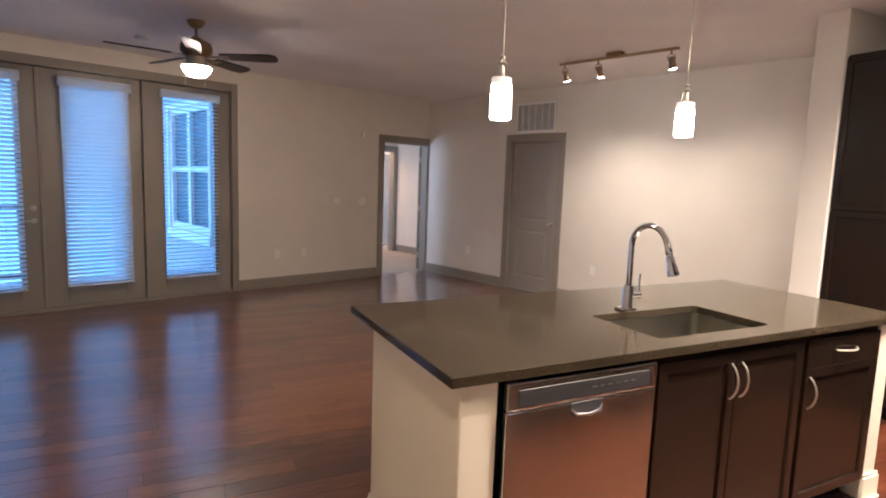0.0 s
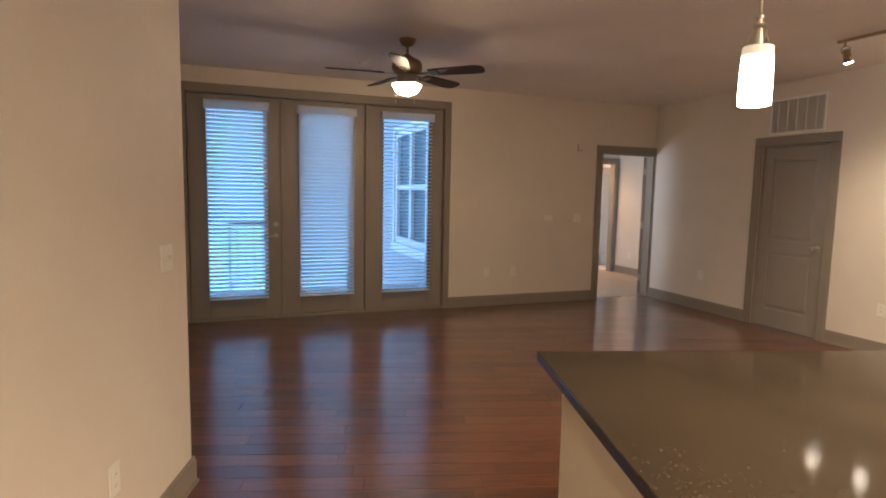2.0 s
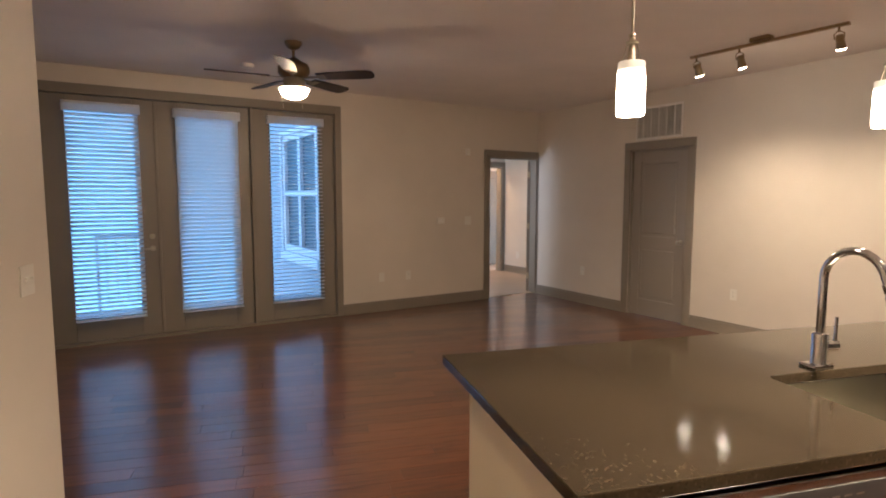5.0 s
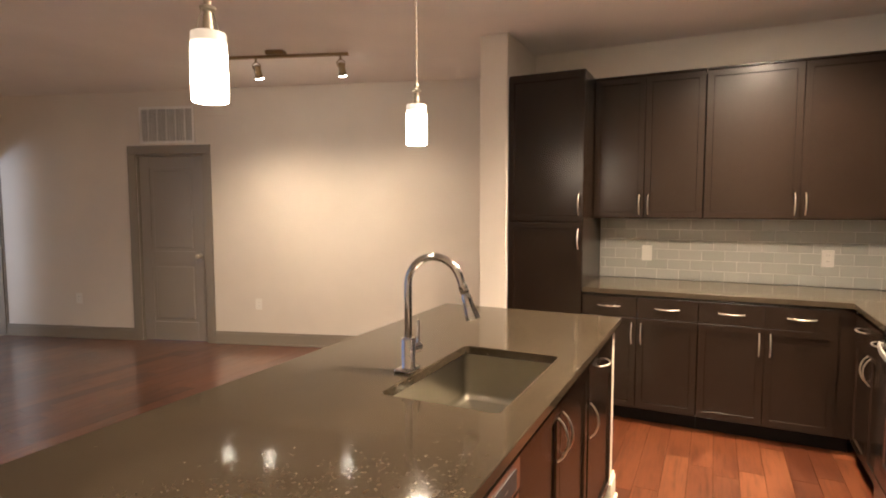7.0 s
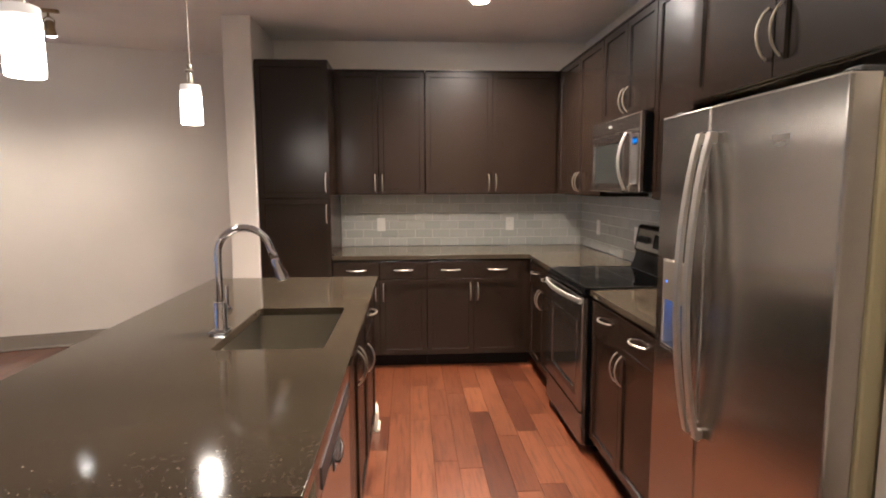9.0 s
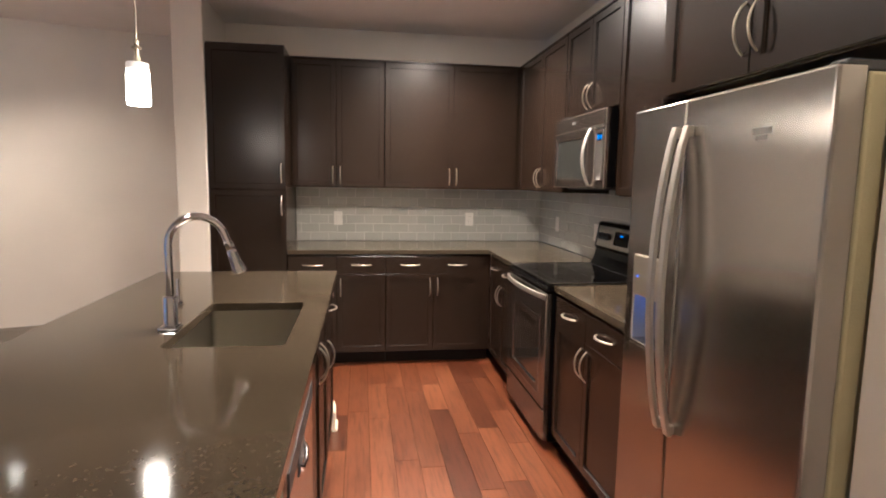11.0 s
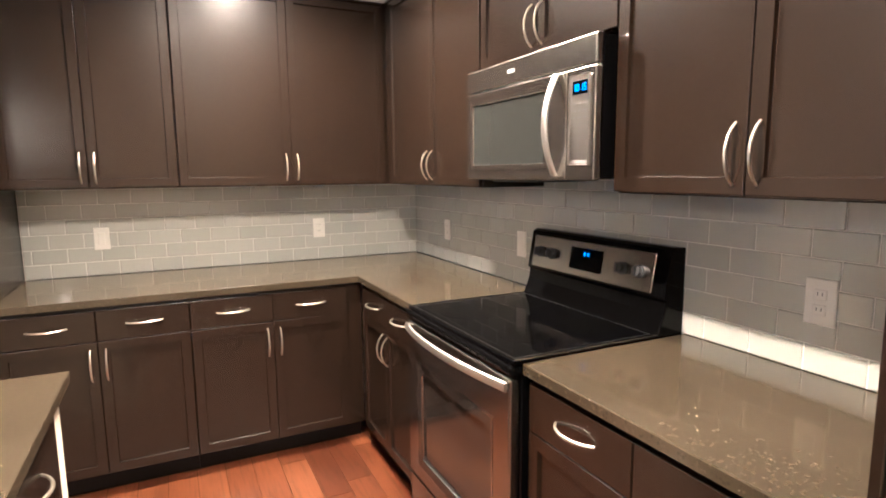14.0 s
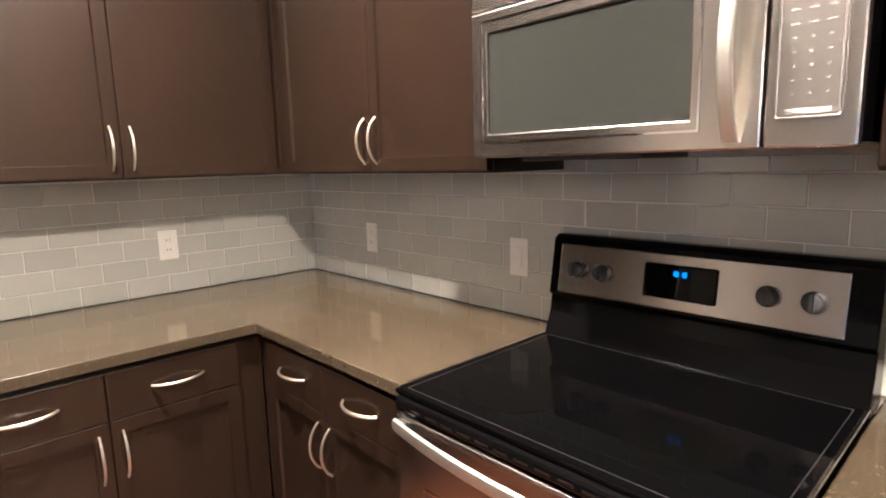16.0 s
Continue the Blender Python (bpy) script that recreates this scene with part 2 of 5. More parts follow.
def box(bm, x0, x1, y0, y1, z0, z1, bev=0.0, seg=1):
    r = bmesh.ops.create_cube(bm, size=1.0, matrix=Matrix.LocRotScale(
        ((x0 + x1) / 2, (y0 + y1) / 2, (z0 + z1) / 2), None, (abs(x1 - x0), abs(y1 - y0), abs(z1 - z0))))
    if bev > 0:
        edges = list({e for v in r["verts"] for e in v.link_edges})
        bmesh.ops.bevel(bm, geom=edges, offset=bev, segments=seg, affect="EDGES", profile=0.5)
    return bm


def boxed(*a, **k):
    return box(bmesh.new(), *a, **k)


def cyl(bm, p, r0, r1, h, seg=24, axis="z", caps=True):
    rot = {"z": Matrix(), "x": Matrix.Rotation(radians(90), 4, "Y"), "y": Matrix.Rotation(radians(-90), 4, "X")}[axis]
    bmesh.ops.create_cone(bm, cap_ends=caps, segments=seg, radius1=r0, radius2=r1, depth=h,
                          matrix=Matrix.Translation(p) @ rot @ Matrix.Translation((0, 0, h / 2)))
    return bm


def lathe(bm, profile, seg=28, at=(0, 0, 0)):
    rings = []
    for r, z in profile:
        rings.append([bm.verts.new((at[0] + r * math.cos(2 * math.pi * i / seg), at[1] + r * math.sin(2 * math.pi * i / seg), at[2] + z)) for i in range(seg)])
    for a, b in zip(rings, rings[1:]):
        for i in range(seg):
            bm.faces.new((a[i], a[(i + 1) % seg], b[(i + 1) % seg], b[i]))
    for ring in (rings[0], rings[-1]):
        bm.faces.new(ring)
    bmesh.ops.recalc_face_normals(bm, faces=bm.faces)
    return bm


def tube(bm, pts, radius, seg=10, flat=1.0):
    pts = [Vector(p) for p in pts]
    rad = radius if isinstance(radius, (list, tuple)) else [radius] * len(pts)
    rings = []
    side = None
    for i, p in enumerate(pts):
        d = (pts[min(i + 1, len(pts) - 1)] - pts[max(i - 1, 0)]).normalized()
        if side is None:
            side = d.orthogonal().normalized()
        side = (side - d * side.dot(d)).normalized()
        up = d.cross(side)
        rings.append([bm.verts.new(p + rad[i] * (math.cos(a) * side + flat * math.sin(a) * up)) for a in (2 * math.pi * k / seg for k in range(seg))])
    for a, b in zip(rings, rings[1:]):
        for i in range(seg):
            bm.faces.new((a[i], a[(i + 1) % seg], b[(i + 1) % seg], b[i]))
    bm.faces.new(rings[0])
    bm.faces.new(rings[-1])
    bmesh.ops.recalc_face_normals(bm, faces=bm.faces)
    return bm


def mesh_of(name, bm, material, smooth=False):
    me = bpy.data.meshes.new(name)
    bm.to_mesh(me)
    bm.free()
    me.materials.append(material)
    if smooth:
        for p in me.polygons:
            p.use_smooth = True
        me.set_sharp_from_angle(angle=radians(40))
    return me


def part(name, bm, material, parent=None, label="", smooth=False, at=None):
    ob = new(name, mesh_of(name, bm, material, smooth))
    if parent is not None:
        ob.parent = parent
    if at is not None:
        ob.matrix_local = at
    return tagged(ob, label)


def thing(name, m, label, category, group="", kind=""):
    ob = new(name)
    ob.empty_display_size = 0.1
    ob.matrix_world = m
    return tagged(ob, label, category, group, kind)


def piece(name, me, parent, m):
    ob = new(name, me)
    ob.parent = parent
    ob.matrix_local = m
    return ob


def solid(name, bm, material, label, category, kind="structure", m=None, smooth=False):
    ob = part(name, bm, material, None, "", smooth)
    if m is not None:
        ob.matrix_world = m
    return tagged(ob, label, category, "", kind)


def living(u, v, z=0, turn=0):
    x, y = uv(u, v)
    return pose(x, y, z, 0, 0, ANG + turn)


def wall_with_holes(length, height, thick, holes):
    """Along local x from 0, face at y=0, body towards +y."""
    bm = bmesh.new()
    x = 0.0
    for a, b, z0, z1 in sorted(holes):
        if a > x:
            box(bm, x, a, 0, thick, 0, height)
        if z0 > 0:
            box(bm, a, b, 0, thick, 0, z0)
        if z1 < height:
            box(bm, a, b, 0, thick, z1, height)
        x = b
    if x < length:
        box(bm, x, length, 0, thick, 0, height)
    return bm


# ---- large structure ----
WIN_V, EAST_U = 7.06, 6.29
WEST_U = -2.6
LW_X, LW_END = -0.60, 3.47
FAR_X, SOUTH_Y = 5.015, -0.12

solid("wall_windows", wall_with_holes(EAST_U + 0.12 - WEST_U + 1.4, CEIL, 0.14,
      [(0.12 - WEST_U, 3.16 - WEST_U, 0, 2.54), (5.39 - WEST_U, 6.28 - WEST_U, 0, 2.03)]),
      WALL, "beige painted living room wall with balcony doors", "wall", m=living(WEST_U, WIN_V))
solid("wall_east", wall_with_holes(6.2, CEIL, 0.12, [(WIN_V - 5.325, WIN_V - 4.54, 0, 2.035)]),
      WALL, "beige painted wall with a closed door and vent", "wall", m=living(EAST_U, WIN_V, 0, -90))
solid("wall_divider", boxed(4.31, 5.83, 2.62, 2.83, 0, CEIL, 0.004), WALL, "painted wall end between kitchen and living room", "wall")
solid("wall_kitchen_far", boxed(FAR_X, FAR_X + 0.12, -0.24, 2.62, 0, CEIL), WALL, "painted wall behind the kitchen cabinets", "wall")
solid("wall_kitchen_south", boxed(1.04, FAR_X, -0.24, SOUTH_Y, 0, CEIL), WALL, "painted wall behind range and refrigerator", "wall")
solid("wall_fridge_wing", boxed(0.92, 1.035, -3.0, 0.47, 0, CEIL, 0.004), WALL, "painted wall end beside the refrigerator", "wall")
solid("wall_hall_west", boxed(LW_X - 0.12, LW_X, -3.0, LW_END, 0, CEIL, 0.004), WALL, "beige painted hall wall with light switch", "wall")
solid("wall_hall_end", boxed(LW_X - 0.12, 1.035, -3.12, -3.0, 0, CEIL), WALL, "plain painted end wall of the hall", "wall")
solid("wall_return", boxed(-4.3, LW_X - 0.12, LW_END - 0.12, LW_END, 0, CEIL), WALL, "plain painted living room wall", "wall")
solid("wall_west", boxed(-3.8, 0, 0, 0.12, 0, CEIL), WALL, "plain painted side wall of the living room", "wall", m=living(WEST_U, WIN_V, 0, 90))


def slab(points, z0, z1):
    bm = bmesh.new()
    f = bm.faces.new([bm.verts.new((x, y, z0)) for x, y in points])
    r = bmesh.ops.extrude_face_region(bm, geom=[f])
    bmesh.ops.translate(bm, vec=(0, 0, z1 - z0), verts=[v for v in r["geom"] if isinstance(v, bmesh.types.BMVert)])
    bmesh.ops.recalc_face_normals(bm, faces=bm.faces)
    return bm


PLAN = [(-0.72, -3.1), (1.03, -3.1), (1.03, -0.24), (5.13, -0.24), (5.13, 2.75), (5.867, 2.75), uv(6.41, 7.13), uv(-2.72, 7.13), (-4.3, 3.40), (-0.72, 3.40)]
solid("ceiling", slab(PLAN, CEIL, CEIL + 0.1), CEILING, "flat painted ceiling with soft texture", "ceiling")
FLOOR = solid("floor", slab(PLAN, -0.10, -0.012), TOEKICK, "glossy reddish cherry plank floor", "floor")

# bedroom and closet behind the open door
solid("bedroom_floor", boxed(3.60, 7.50, 7.13, 10.27, -0.1, 0.004), CARPET, "beige bedroom carpet", "carpet", m=pose(0, 0, 0, 0, 0, ANG))
solid("wall_bedroom_east", boxed(7.42, 7.54, 7.2, 9.3, 0, CEIL), WALL, "off-white bedroom wall", "wall", m=pose(0, 0, 0, 0, 0, ANG))
solid("wall_bedroom_back", wall_with_holes(3.94, CEIL, 0.12, [(2.85, 3.75, 0, 2.03)]), WALL, "off-white bedroom wall with a doorway", "wall", m=living(3.60, 9.3))
solid("wall_bedroom_west", boxed(3.565, 3.66, 7.2, 9.42, 0, CEIL), WALL, "off-white bedroom wall", "wall", m=pose(0, 0, 0, 0, 0, ANG))
solid("ceiling_bedroom", boxed(3.57, 8.4, 7.13, 10.4, CEIL, CEIL + 0.1), CEILING, "flat painted bedroom ceiling", "ceiling", m=pose(0, 0, 0, 0, 0, ANG))
solid("wall_closet", wall_with_holes(2.5, CEIL, 0.1, []), WALL, "painted closet wall", "wall", m=living(5.9, 10.25))
solid("wall_closet_east", boxed(8.2, 8.3, 9.42, 10.25, 0, CEIL), WALL, "painted closet side wall", "wall", m=pose(0, 0, 0, 0, 0, ANG))
solid("wall_closet_west", boxed(5.8, 5.9, 9.42, 10.25, 0, CEIL), WALL, "painted closet side wall", "wall", m=pose(0, 0, 0, 0, 0, ANG))
solid("closet_floor", boxed(7.50, 8.3, 9.42, 10.27, -0.1, 0.004), CARPET, "beige closet carpet", "carpet", m=pose(0, 0, 0, 0, 0, ANG))
# unseen point lights added to brighten closet and bedroom; no fixtures stand there
for lu, lv, lz, lw, lc, ls in ((6.6, 9.85, 2.45, 11, WARM, 0.12), (4.2, 7.85, 1.55, 12, (0.90, 0.93, 1.0), 0.25)):
    d = bpy.data.lights.new("room_fill", "POINT")
    d.energy, d.color, d.shadow_soft_size = lw, lc, ls
    x, y = uv(lu, lv)
    new("room_fill", d).location = (x, y, lz)

solid("wall_closet_back", boxed(6.62, 6.70, 4.2, 5.7, 0, CEIL), WALL, "plain wall behind the closed door", "wall", m=pose(0, 0, 0, 0, 0, ANG))

# ---- baseboards and casings ----


def skirting(bm, x0, x1, h=0.135, t=0.016, shoe=True):
    """Along local x, against a face at y=0, standing out towards -y."""
    box(bm, x0, x1, -t, 0, 0, h - 0.02)
    box(bm, x0, x1, -t * 0.6, 0, h - 0.02, h, 0.003)
    if shoe:
        box(bm, x0, x1, -t - 0.013, -t, 0, 0.02, 0.005)
    return bm


def baseboard(m, x0, x1):
    return solid("baseboard", skirting(bmesh.new(), x0, x1), TRIM, "taupe painted baseboard with shoe moulding", "baseboard", m=m)


baseboard(living(0, WIN_V), 3.165, 5.29)
baseboard(living(0, WIN_V), WEST_U, 0.115)
baseboard(living(EAST_U, WIN_V, 0, -90), 0.0, WIN_V - 5.42)
baseboard(living(EAST_U, WIN_V, 0, -90), WIN_V - 4.445, 5.3)
baseboard(pose(LW_X, LW_END, 0, 0, 0, 90), -6.4, 0.016)
baseboard(pose(LW_X, LW_END, 0, 0, 0, 180), 0.0, 3.0)
baseboard(pose(4.31, 2.83, 0, 0, 0, -90), -0.016, 0.21)
baseboard(pose(4.31, 2.83, 0, 0, 0, 180), -1.2, 0.0)
baseboard(pose(0.92, 0.47, 0, 0, 0, -90), 0.0, 3.4)
baseboard(pose(1.035, 0.47, 0, 0, 0, 180), 0.0, 0.13)
baseboard(living(7.42, 9.3, 0.004, -90), 0.0, 2.1)


def casing(m, w, h, label, t=0.095):
    """Round an opening of width w from local x=0, on the face y=0."""
    bm = bmesh.new()
    box(bm, -t, 0, -0.02, 0, 0, h, 0.004)
    box(bm, w, w + t, -0.02, 0, 0, h, 0.004)
    box(bm, -t, w + t, -0.021, 0, h, h + t, 0.004)
    box(bm, 0, 0.016, 0, 0.14, 0, h)
    box(bm, w - 0.016, w, 0, 0.14, 0, h)
    box(bm, 0.016, w - 0.016, 0, 0.14, h - 0.016, h)
    return solid("trim", bm, TRIM, label, "door casing", m=m)


casing(living(5.39, WIN_V), 0.89, 2.03, "taupe casing round the open bedroom doorway")
casing(living(EAST_U, 5.325, 0, -90), 0.785, 2.035, "taupe casing round the closed door")
casing(living(6.45, 9.3, 0.004), 0.90, 2.03, "taupe casing round the closet doorway")


def panel_door(name, m, w, h, label, material=DOORP, knob_x=None):
    """Two-panel door, face at y=0 towards -y, hinge side at x=0."""
    d = thing(name, m, label, "door", kind="structure")
    bm = bmesh.new()
    t = 0.038
    s, top, lock, bot = 0.115, 0.12, 0.13, 0.21
    zl0 = 0.86
    box(bm, 0, s, 0, t, 0.008, h, 0.002)
    box(bm, w - s, w, 0, t, 0.008, h, 0.002)
    for a, b in ((0.008, bot), (zl0, zl0 + lock), (h - top, h)):
        box(bm, s, w - s, 0.0005, t - 0.0005, a, b, 0.002)
    part("leaf", bm, material, d)
    for a, b in ((bot, zl0), (zl0 + lock, h - top)):
        bm = bmesh.new()
        box(bm, s, w - s, 0.012, t - 0.012, a, b)
        box(bm, s + 0.035, w - s - 0.035, 0.003, t - 0.003, a + 0.035, b - 0.035, 0.0085, 1)
        part("panel", bm, material, d)
    if knob_x is not None:
        bm = bmesh.new()
        lathe(bm, [(0.031, 0), (0.031, 0.006), (0.012, 0.010), (0.011, 0.034), (0.020, 0.040), (0.027, 0.052), (0.024, 0.064), (0.010, 0.070)], 20)
        part("knob", bm, NICKEL, d, "satin nickel knob", True, pose(knob_x, 0, 0.94, 90, 0, 0))
    return d


panel_door("door_closet", living(EAST_U + 0.025, 5.309, 0, -90), 0.753, 2.017, "closed taupe two-panel door with nickel knob", knob_x=0.69)
panel_door("door_inner", living(7.32, 10.19, 0.006), 0.80, 2.0, "warm-lit taupe two-panel door in the closet", knob_x=0.06)
bd = panel_door("door_bedroom", living(6.262, WIN_V + 0.145, 0, 49), 0.85, 2.01, "open taupe door seen edge-on in the bedroom doorway", knob_x=0.79)
for hz in (0.25, 1.02, 1.80):
    part("hinge", boxed(-0.004, 0.004, -0.004, 0.040, hz - 0.045, hz + 0.045, 0.001), NICKEL, bd, "bright steel hinge")

# ---- balcony doors, windows and blinds ----


def glazed_leaf(name, u0, u1, label, handle=False):
    d = thing(name, living(u0, WIN_V), label, "balcony door", kind="structure")
    w = u1 - u0
    s, zb, zt, h = 0.195, 0.262, 2.30, 2.44
    bm = bmesh.new()
    box(bm, 0.004, s, 0.03, 0.075, 0.03, h, 0.004)
    box(bm, w - s, w - 0.004, 0.03, 0.075, 0.03, h, 0.004)
    box(bm, s, w - s, 0.031, 0.074, 0.03, zb, 0.004)
    box(bm, s, w - s, 0.031, 0.074, zt, h, 0.004)
    part("door_frame", bm, TRIM, d)
    p = part("pane", boxed(s - 0.01, w - s + 0.01, 0.050, 0.056, zb - 0.01, zt + 0.01), GLASS, d, "clear window glass")
    p.visible_shadow = False
    if handle:
        x = w - 0.07
        bm = bmesh.new()
        cyl(bm, (x, 0.03, 0.935), 0.027, 0.027, -0.01, 20, "y")
        tube(bm, [(x, 0.028, 0.935), (x, -0.012, 0.935), (x - 0.01, -0.022, 0.935), (x - 0.11, -0.024, 0.930)], 0.009, 10)
        part("lever", bm, NICKEL, d, "satin nickel lever handle", True)
        bm = bmesh.new()
        cyl(bm, (x, 0.03, 1.06), 0.028, 0.026, -0.014, 20, "y")
        box(bm, x - 0.005, x + 0.005, 0.0, 0.018, 1.045, 1.075, 0.002)
        part("deadbolt", bm, NICKEL, d, "round nickel deadbolt", True)
    return d


glazed_leaf("door_balcony", 0.205, 1.165, "taupe glazed balcony door with lever handle", True)
glazed_leaf("door_balcony", 1.175, 2.10, "taupe glazed balcony door leaf")
glazed_leaf("window_1", 2.13, 3.08, "tall fixed taupe framed window beside the doors")
bm = bmesh.new()
box(bm, 0.12, 0.20, -0.018, 0.12, 0, 2.54, 0.004)
box(bm, 3.085, 3.16, -0.018, 0.12, 0, 2.54, 0.004)
box(bm, 0.20, 3.085, -0.017, 0.12, 2.445, 2.54, 0.004)
box(bm, 2.102, 2.128, -0.004, 0.12, 0, 2.445, 0.003)
box(bm, 0.20, 3.085, -0.005, 0.12, 0.0, 0.028, 0.003)
box(bm, 1.150, 1.180, 0.012, 0.03, 0.03, 2.44, 0.004)
for a, b in ((0.195, 0.235), (1.135, 1.205), (2.07, 2.16), (3.05, 3.095)):
    box(bm, a, b, 0.078, 0.105, 0.03, 2.445)
box(bm, 0.195, 3.095, 0.079, 0.106, 2.39, 2.50)
box(bm, 0.195, 3.095, 0.079, 0.106, 0.02, 0.06)
solid("trim", bm, TRIM, "taupe frame round the balcony doors and window", "window trim", m=living(0, WIN_V))

SLAT = {}


def slat_mesh(w):
    if w not in SLAT:
        bm = bmesh.new()
        n = 4
        rows = []
        for i in range(n + 1):
            a = -1 + 2 * i / n
            rows.append([bm.verts.new((x, 0.025 * a, 0.003 * (1 - a * a) + dz)) for x in (0, w) for dz in (0.0, 0.0028)])
        for a, b in zip(rows, rows[1:]):
            bm.faces.new((a[0], a[2], b[2], b[0]))
            bm.faces.new((a[1], b[1], b[3], a[3]))
            bm.faces.new((a[0], b[0], b[1], a[1]))
            bm.faces.new((a[2], a[3], b[3], b[2]))
        for r in (rows[0], rows[-1]):
            bm.faces.new((r[0], r[1], r[3], r[2]))
        bmesh.ops.recalc_face_normals(bm, faces=bm.faces)
        SLAT[w] = mesh_of("slat", bm, BLINDW)
    return SLAT[w]


def blind(u0, u1, tilt, label):
    b = thing("window_blind", living(u0, WIN_V - 0.035, 0.245), label, "blind", "blinds on the balcony doors")
    w = u1 - u0
    bm = boxed(-0.018, w + 0.018, -0.042, -0.028, 2.035, 2.118, 0.004)
    box(bm, -0.018, w + 0.018, -0.046, -0.0275, 2.100, 2.125, 0.006)
    box(bm, -0.018, -0.004, -0.028, 0.03, 2.035, 2.118, 0.002)
    box(bm, w + 0.004, w + 0.018, -0.028, 0.03, 2.035, 2.118, 0.002)
    part("valance", bm, BLINDW, b, "white valance")
    part("bottom_rail", boxed(0, w, -0.025, 0.025, 0.0, 0.018, 0.005), BLINDW, b)
    z = 0.045
    while z < 2.05:
        piece("slat", slat_mesh(round(w, 3)), b, pose(0, 0, z, tilt, 0, 0))
        z += 0.0425
    for x in (0.10, w - 0.10):
        bm = bmesh.new()
        tube(bm, [(x, -0.0265, 0.01), (x, -0.0265, 2.05)], 0.0011, 6)
        tube(bm, [(x, 0.0265, 0.01), (x, 0.0265, 2.05)], 0.0011, 6)
        part("cord", bm, BLINDW, b)
    return b


blind(0.395, 1.010, -38, "white slatted blind, slightly tilted, on a balcony door")
blind(1.345, 1.965, -52, "white slatted blind, half closed, on a balcony door")
blind(2.295, 2.905, -3, "white slatted blind with open slats on the window")

# ---- outside ----
LV = pose(0, 0, 0, 0, 0, ANG)
solid("balcony_floor", boxed(-3.2, 3.35, 7.20, 9.15, -0.22, -0.03, 0.01), CONCRETE, "pale concrete balcony floor", "balcony", m=LV)
solid("backdrop", boxed(-45, 45, 38, 38.5, -9, 22), SKYGLOW, "plain bright blue evening sky", "sky", m=LV)
solid("ground", boxed(-600, 600, -600, 600, -9.3, -9.0), CONCRETE, "grey pavement below, reaching the horizon", "ground")


def railing():
    r = thing("balcony_railing", living(0, 9.05, -0.03), "dark metal balcony railing with thin balusters", "railing")
    part("top_rail", boxed(0.60, 1.30, -0.02, 0.02, 0.98, 1.0, 0.004), IRON, r)
    part("bottom_rail", boxed(0.60, 1.30, -0.018, 0.018, 0.10, 0.13, 0.003), IRON, r)
    me = mesh_of("baluster", boxed(-0.006, 0.006, -0.006, 0.006, 0.13, 0.98), IRON)
    for i in range(6):
        piece("baluster", me, r, pose(0.70 + 0.115 * i, 0, 0))
    me = mesh_of("post", boxed(-0.014, 0.014, -0.014, 0.014, 0.0, 1.0, 0.003), IRON)
    for x in (0.60, 1.30):
        piece("post", me, r, pose(x, 0, 0))


railing()


def neighbour_wing():
    """The building's own wing beside the balcony, facing the balcony doors' side."""
    h = thing("building_wing", living(3.36, 7.2, 0), "pale building wing with white multi-pane window", "building")
    bm = wall_with_holes(7.0, 9.0, 0.2, [(1.30, 3.02, 3.55, 5.47)])
    w = part("wall", bm, SIDING, h, "", False, pose(0, 0, -3.0, 0, 0, 90) @ pose(0, 0, 0))
    w.matrix_local = Matrix(((0, -1, 0, 0), (1, 0, 0, 0), (0, 0, 1, -3.0), (0, 0, 0, 1))) @ pose(0, -0.2, 0)
    f = new("window")
    f.parent = h
    tagged(f, "white framed window with four panes")
    bm = bmesh.new()
    for a, b in ((1.30, 1.39), (2.10, 2.22), (2.93, 3.02)):
        box(bm, 0.0, 0.12, a, b, 0.55, 2.47, 0.005)
    for a, b in ((0.55, 0.66), (1.47, 1.56), (2.38, 2.47)):
        for p, q in ((1.39, 2.10), (2.22, 2.93)):
            box(bm, 0.005, 0.115, p, q, a, b, 0.004)
    box(bm, -0.05, 0.0, 1.22, 3.10, 0.40, 0.55, 0.008)
    box(bm, -0.03, 0.0, 1.22, 1.30, 0.55, 2.55, 0.004)
    box(bm, -0.03, 0.0, 3.02, 3.10, 0.55, 2.55, 0.004)
    box(bm, -0.03, 0.0, 1.30, 3.02, 2.47, 2.55, 0.004)
    part("window_frame", bm, WINFRAME, f)
    for p, q in ((1.39, 2.10), (2.22, 2.93)):
        for a, b in ((0.66, 1.47), (1.56, 2.38)):
            part("pane", boxed(0.06, 0.07, p, q, a, b), OUTGLASS, f)
    part("roof_trim", boxed(-0.25, 0.6, 0.0, 7.0, 6.0, 6.25, 0.02), WINFRAME, h)


neighbour_wing()


# ---- cabinets ----


def handle_mesh(length, out=0.032):
    bm = bmesh.new()
    n = 10
    pts, rad = [], []
    for i in range(n + 1):
        a = -1 + 2 * i / n
        pts.append((0, -out * (1 - a * a) ** 0.8 - 0.001, a * length / 2))
        rad.append(0.0031 + 0.0008 * (1 - a * a))
    return mesh_of("handle", tube(bm, pts, rad, 8, 1.15), NICKEL, True)


HANDLE = handle_mesh(0.142)
HANDLE_SMALL = handle_mesh(0.148)


def shaker(w, h, t=0.02, rail=0.058):
    bm = boxed(0, w, -t, 0, 0, h)
    front = min(bm.faces, key=lambda f: f.calc_center_median().y)
    rim = list(front.edges)
    bmesh.ops.inset_region(bm, faces=[front], thickness=rail, depth=0.0)
    bmesh.ops.inset_region(bm, faces=[front], thickness=0.004, depth=-0.009)
    bmesh.ops.bevel(bm, geom=rim, offset=0.0025, segments=2, affect="EDGES", profile=0.5)
    return bm


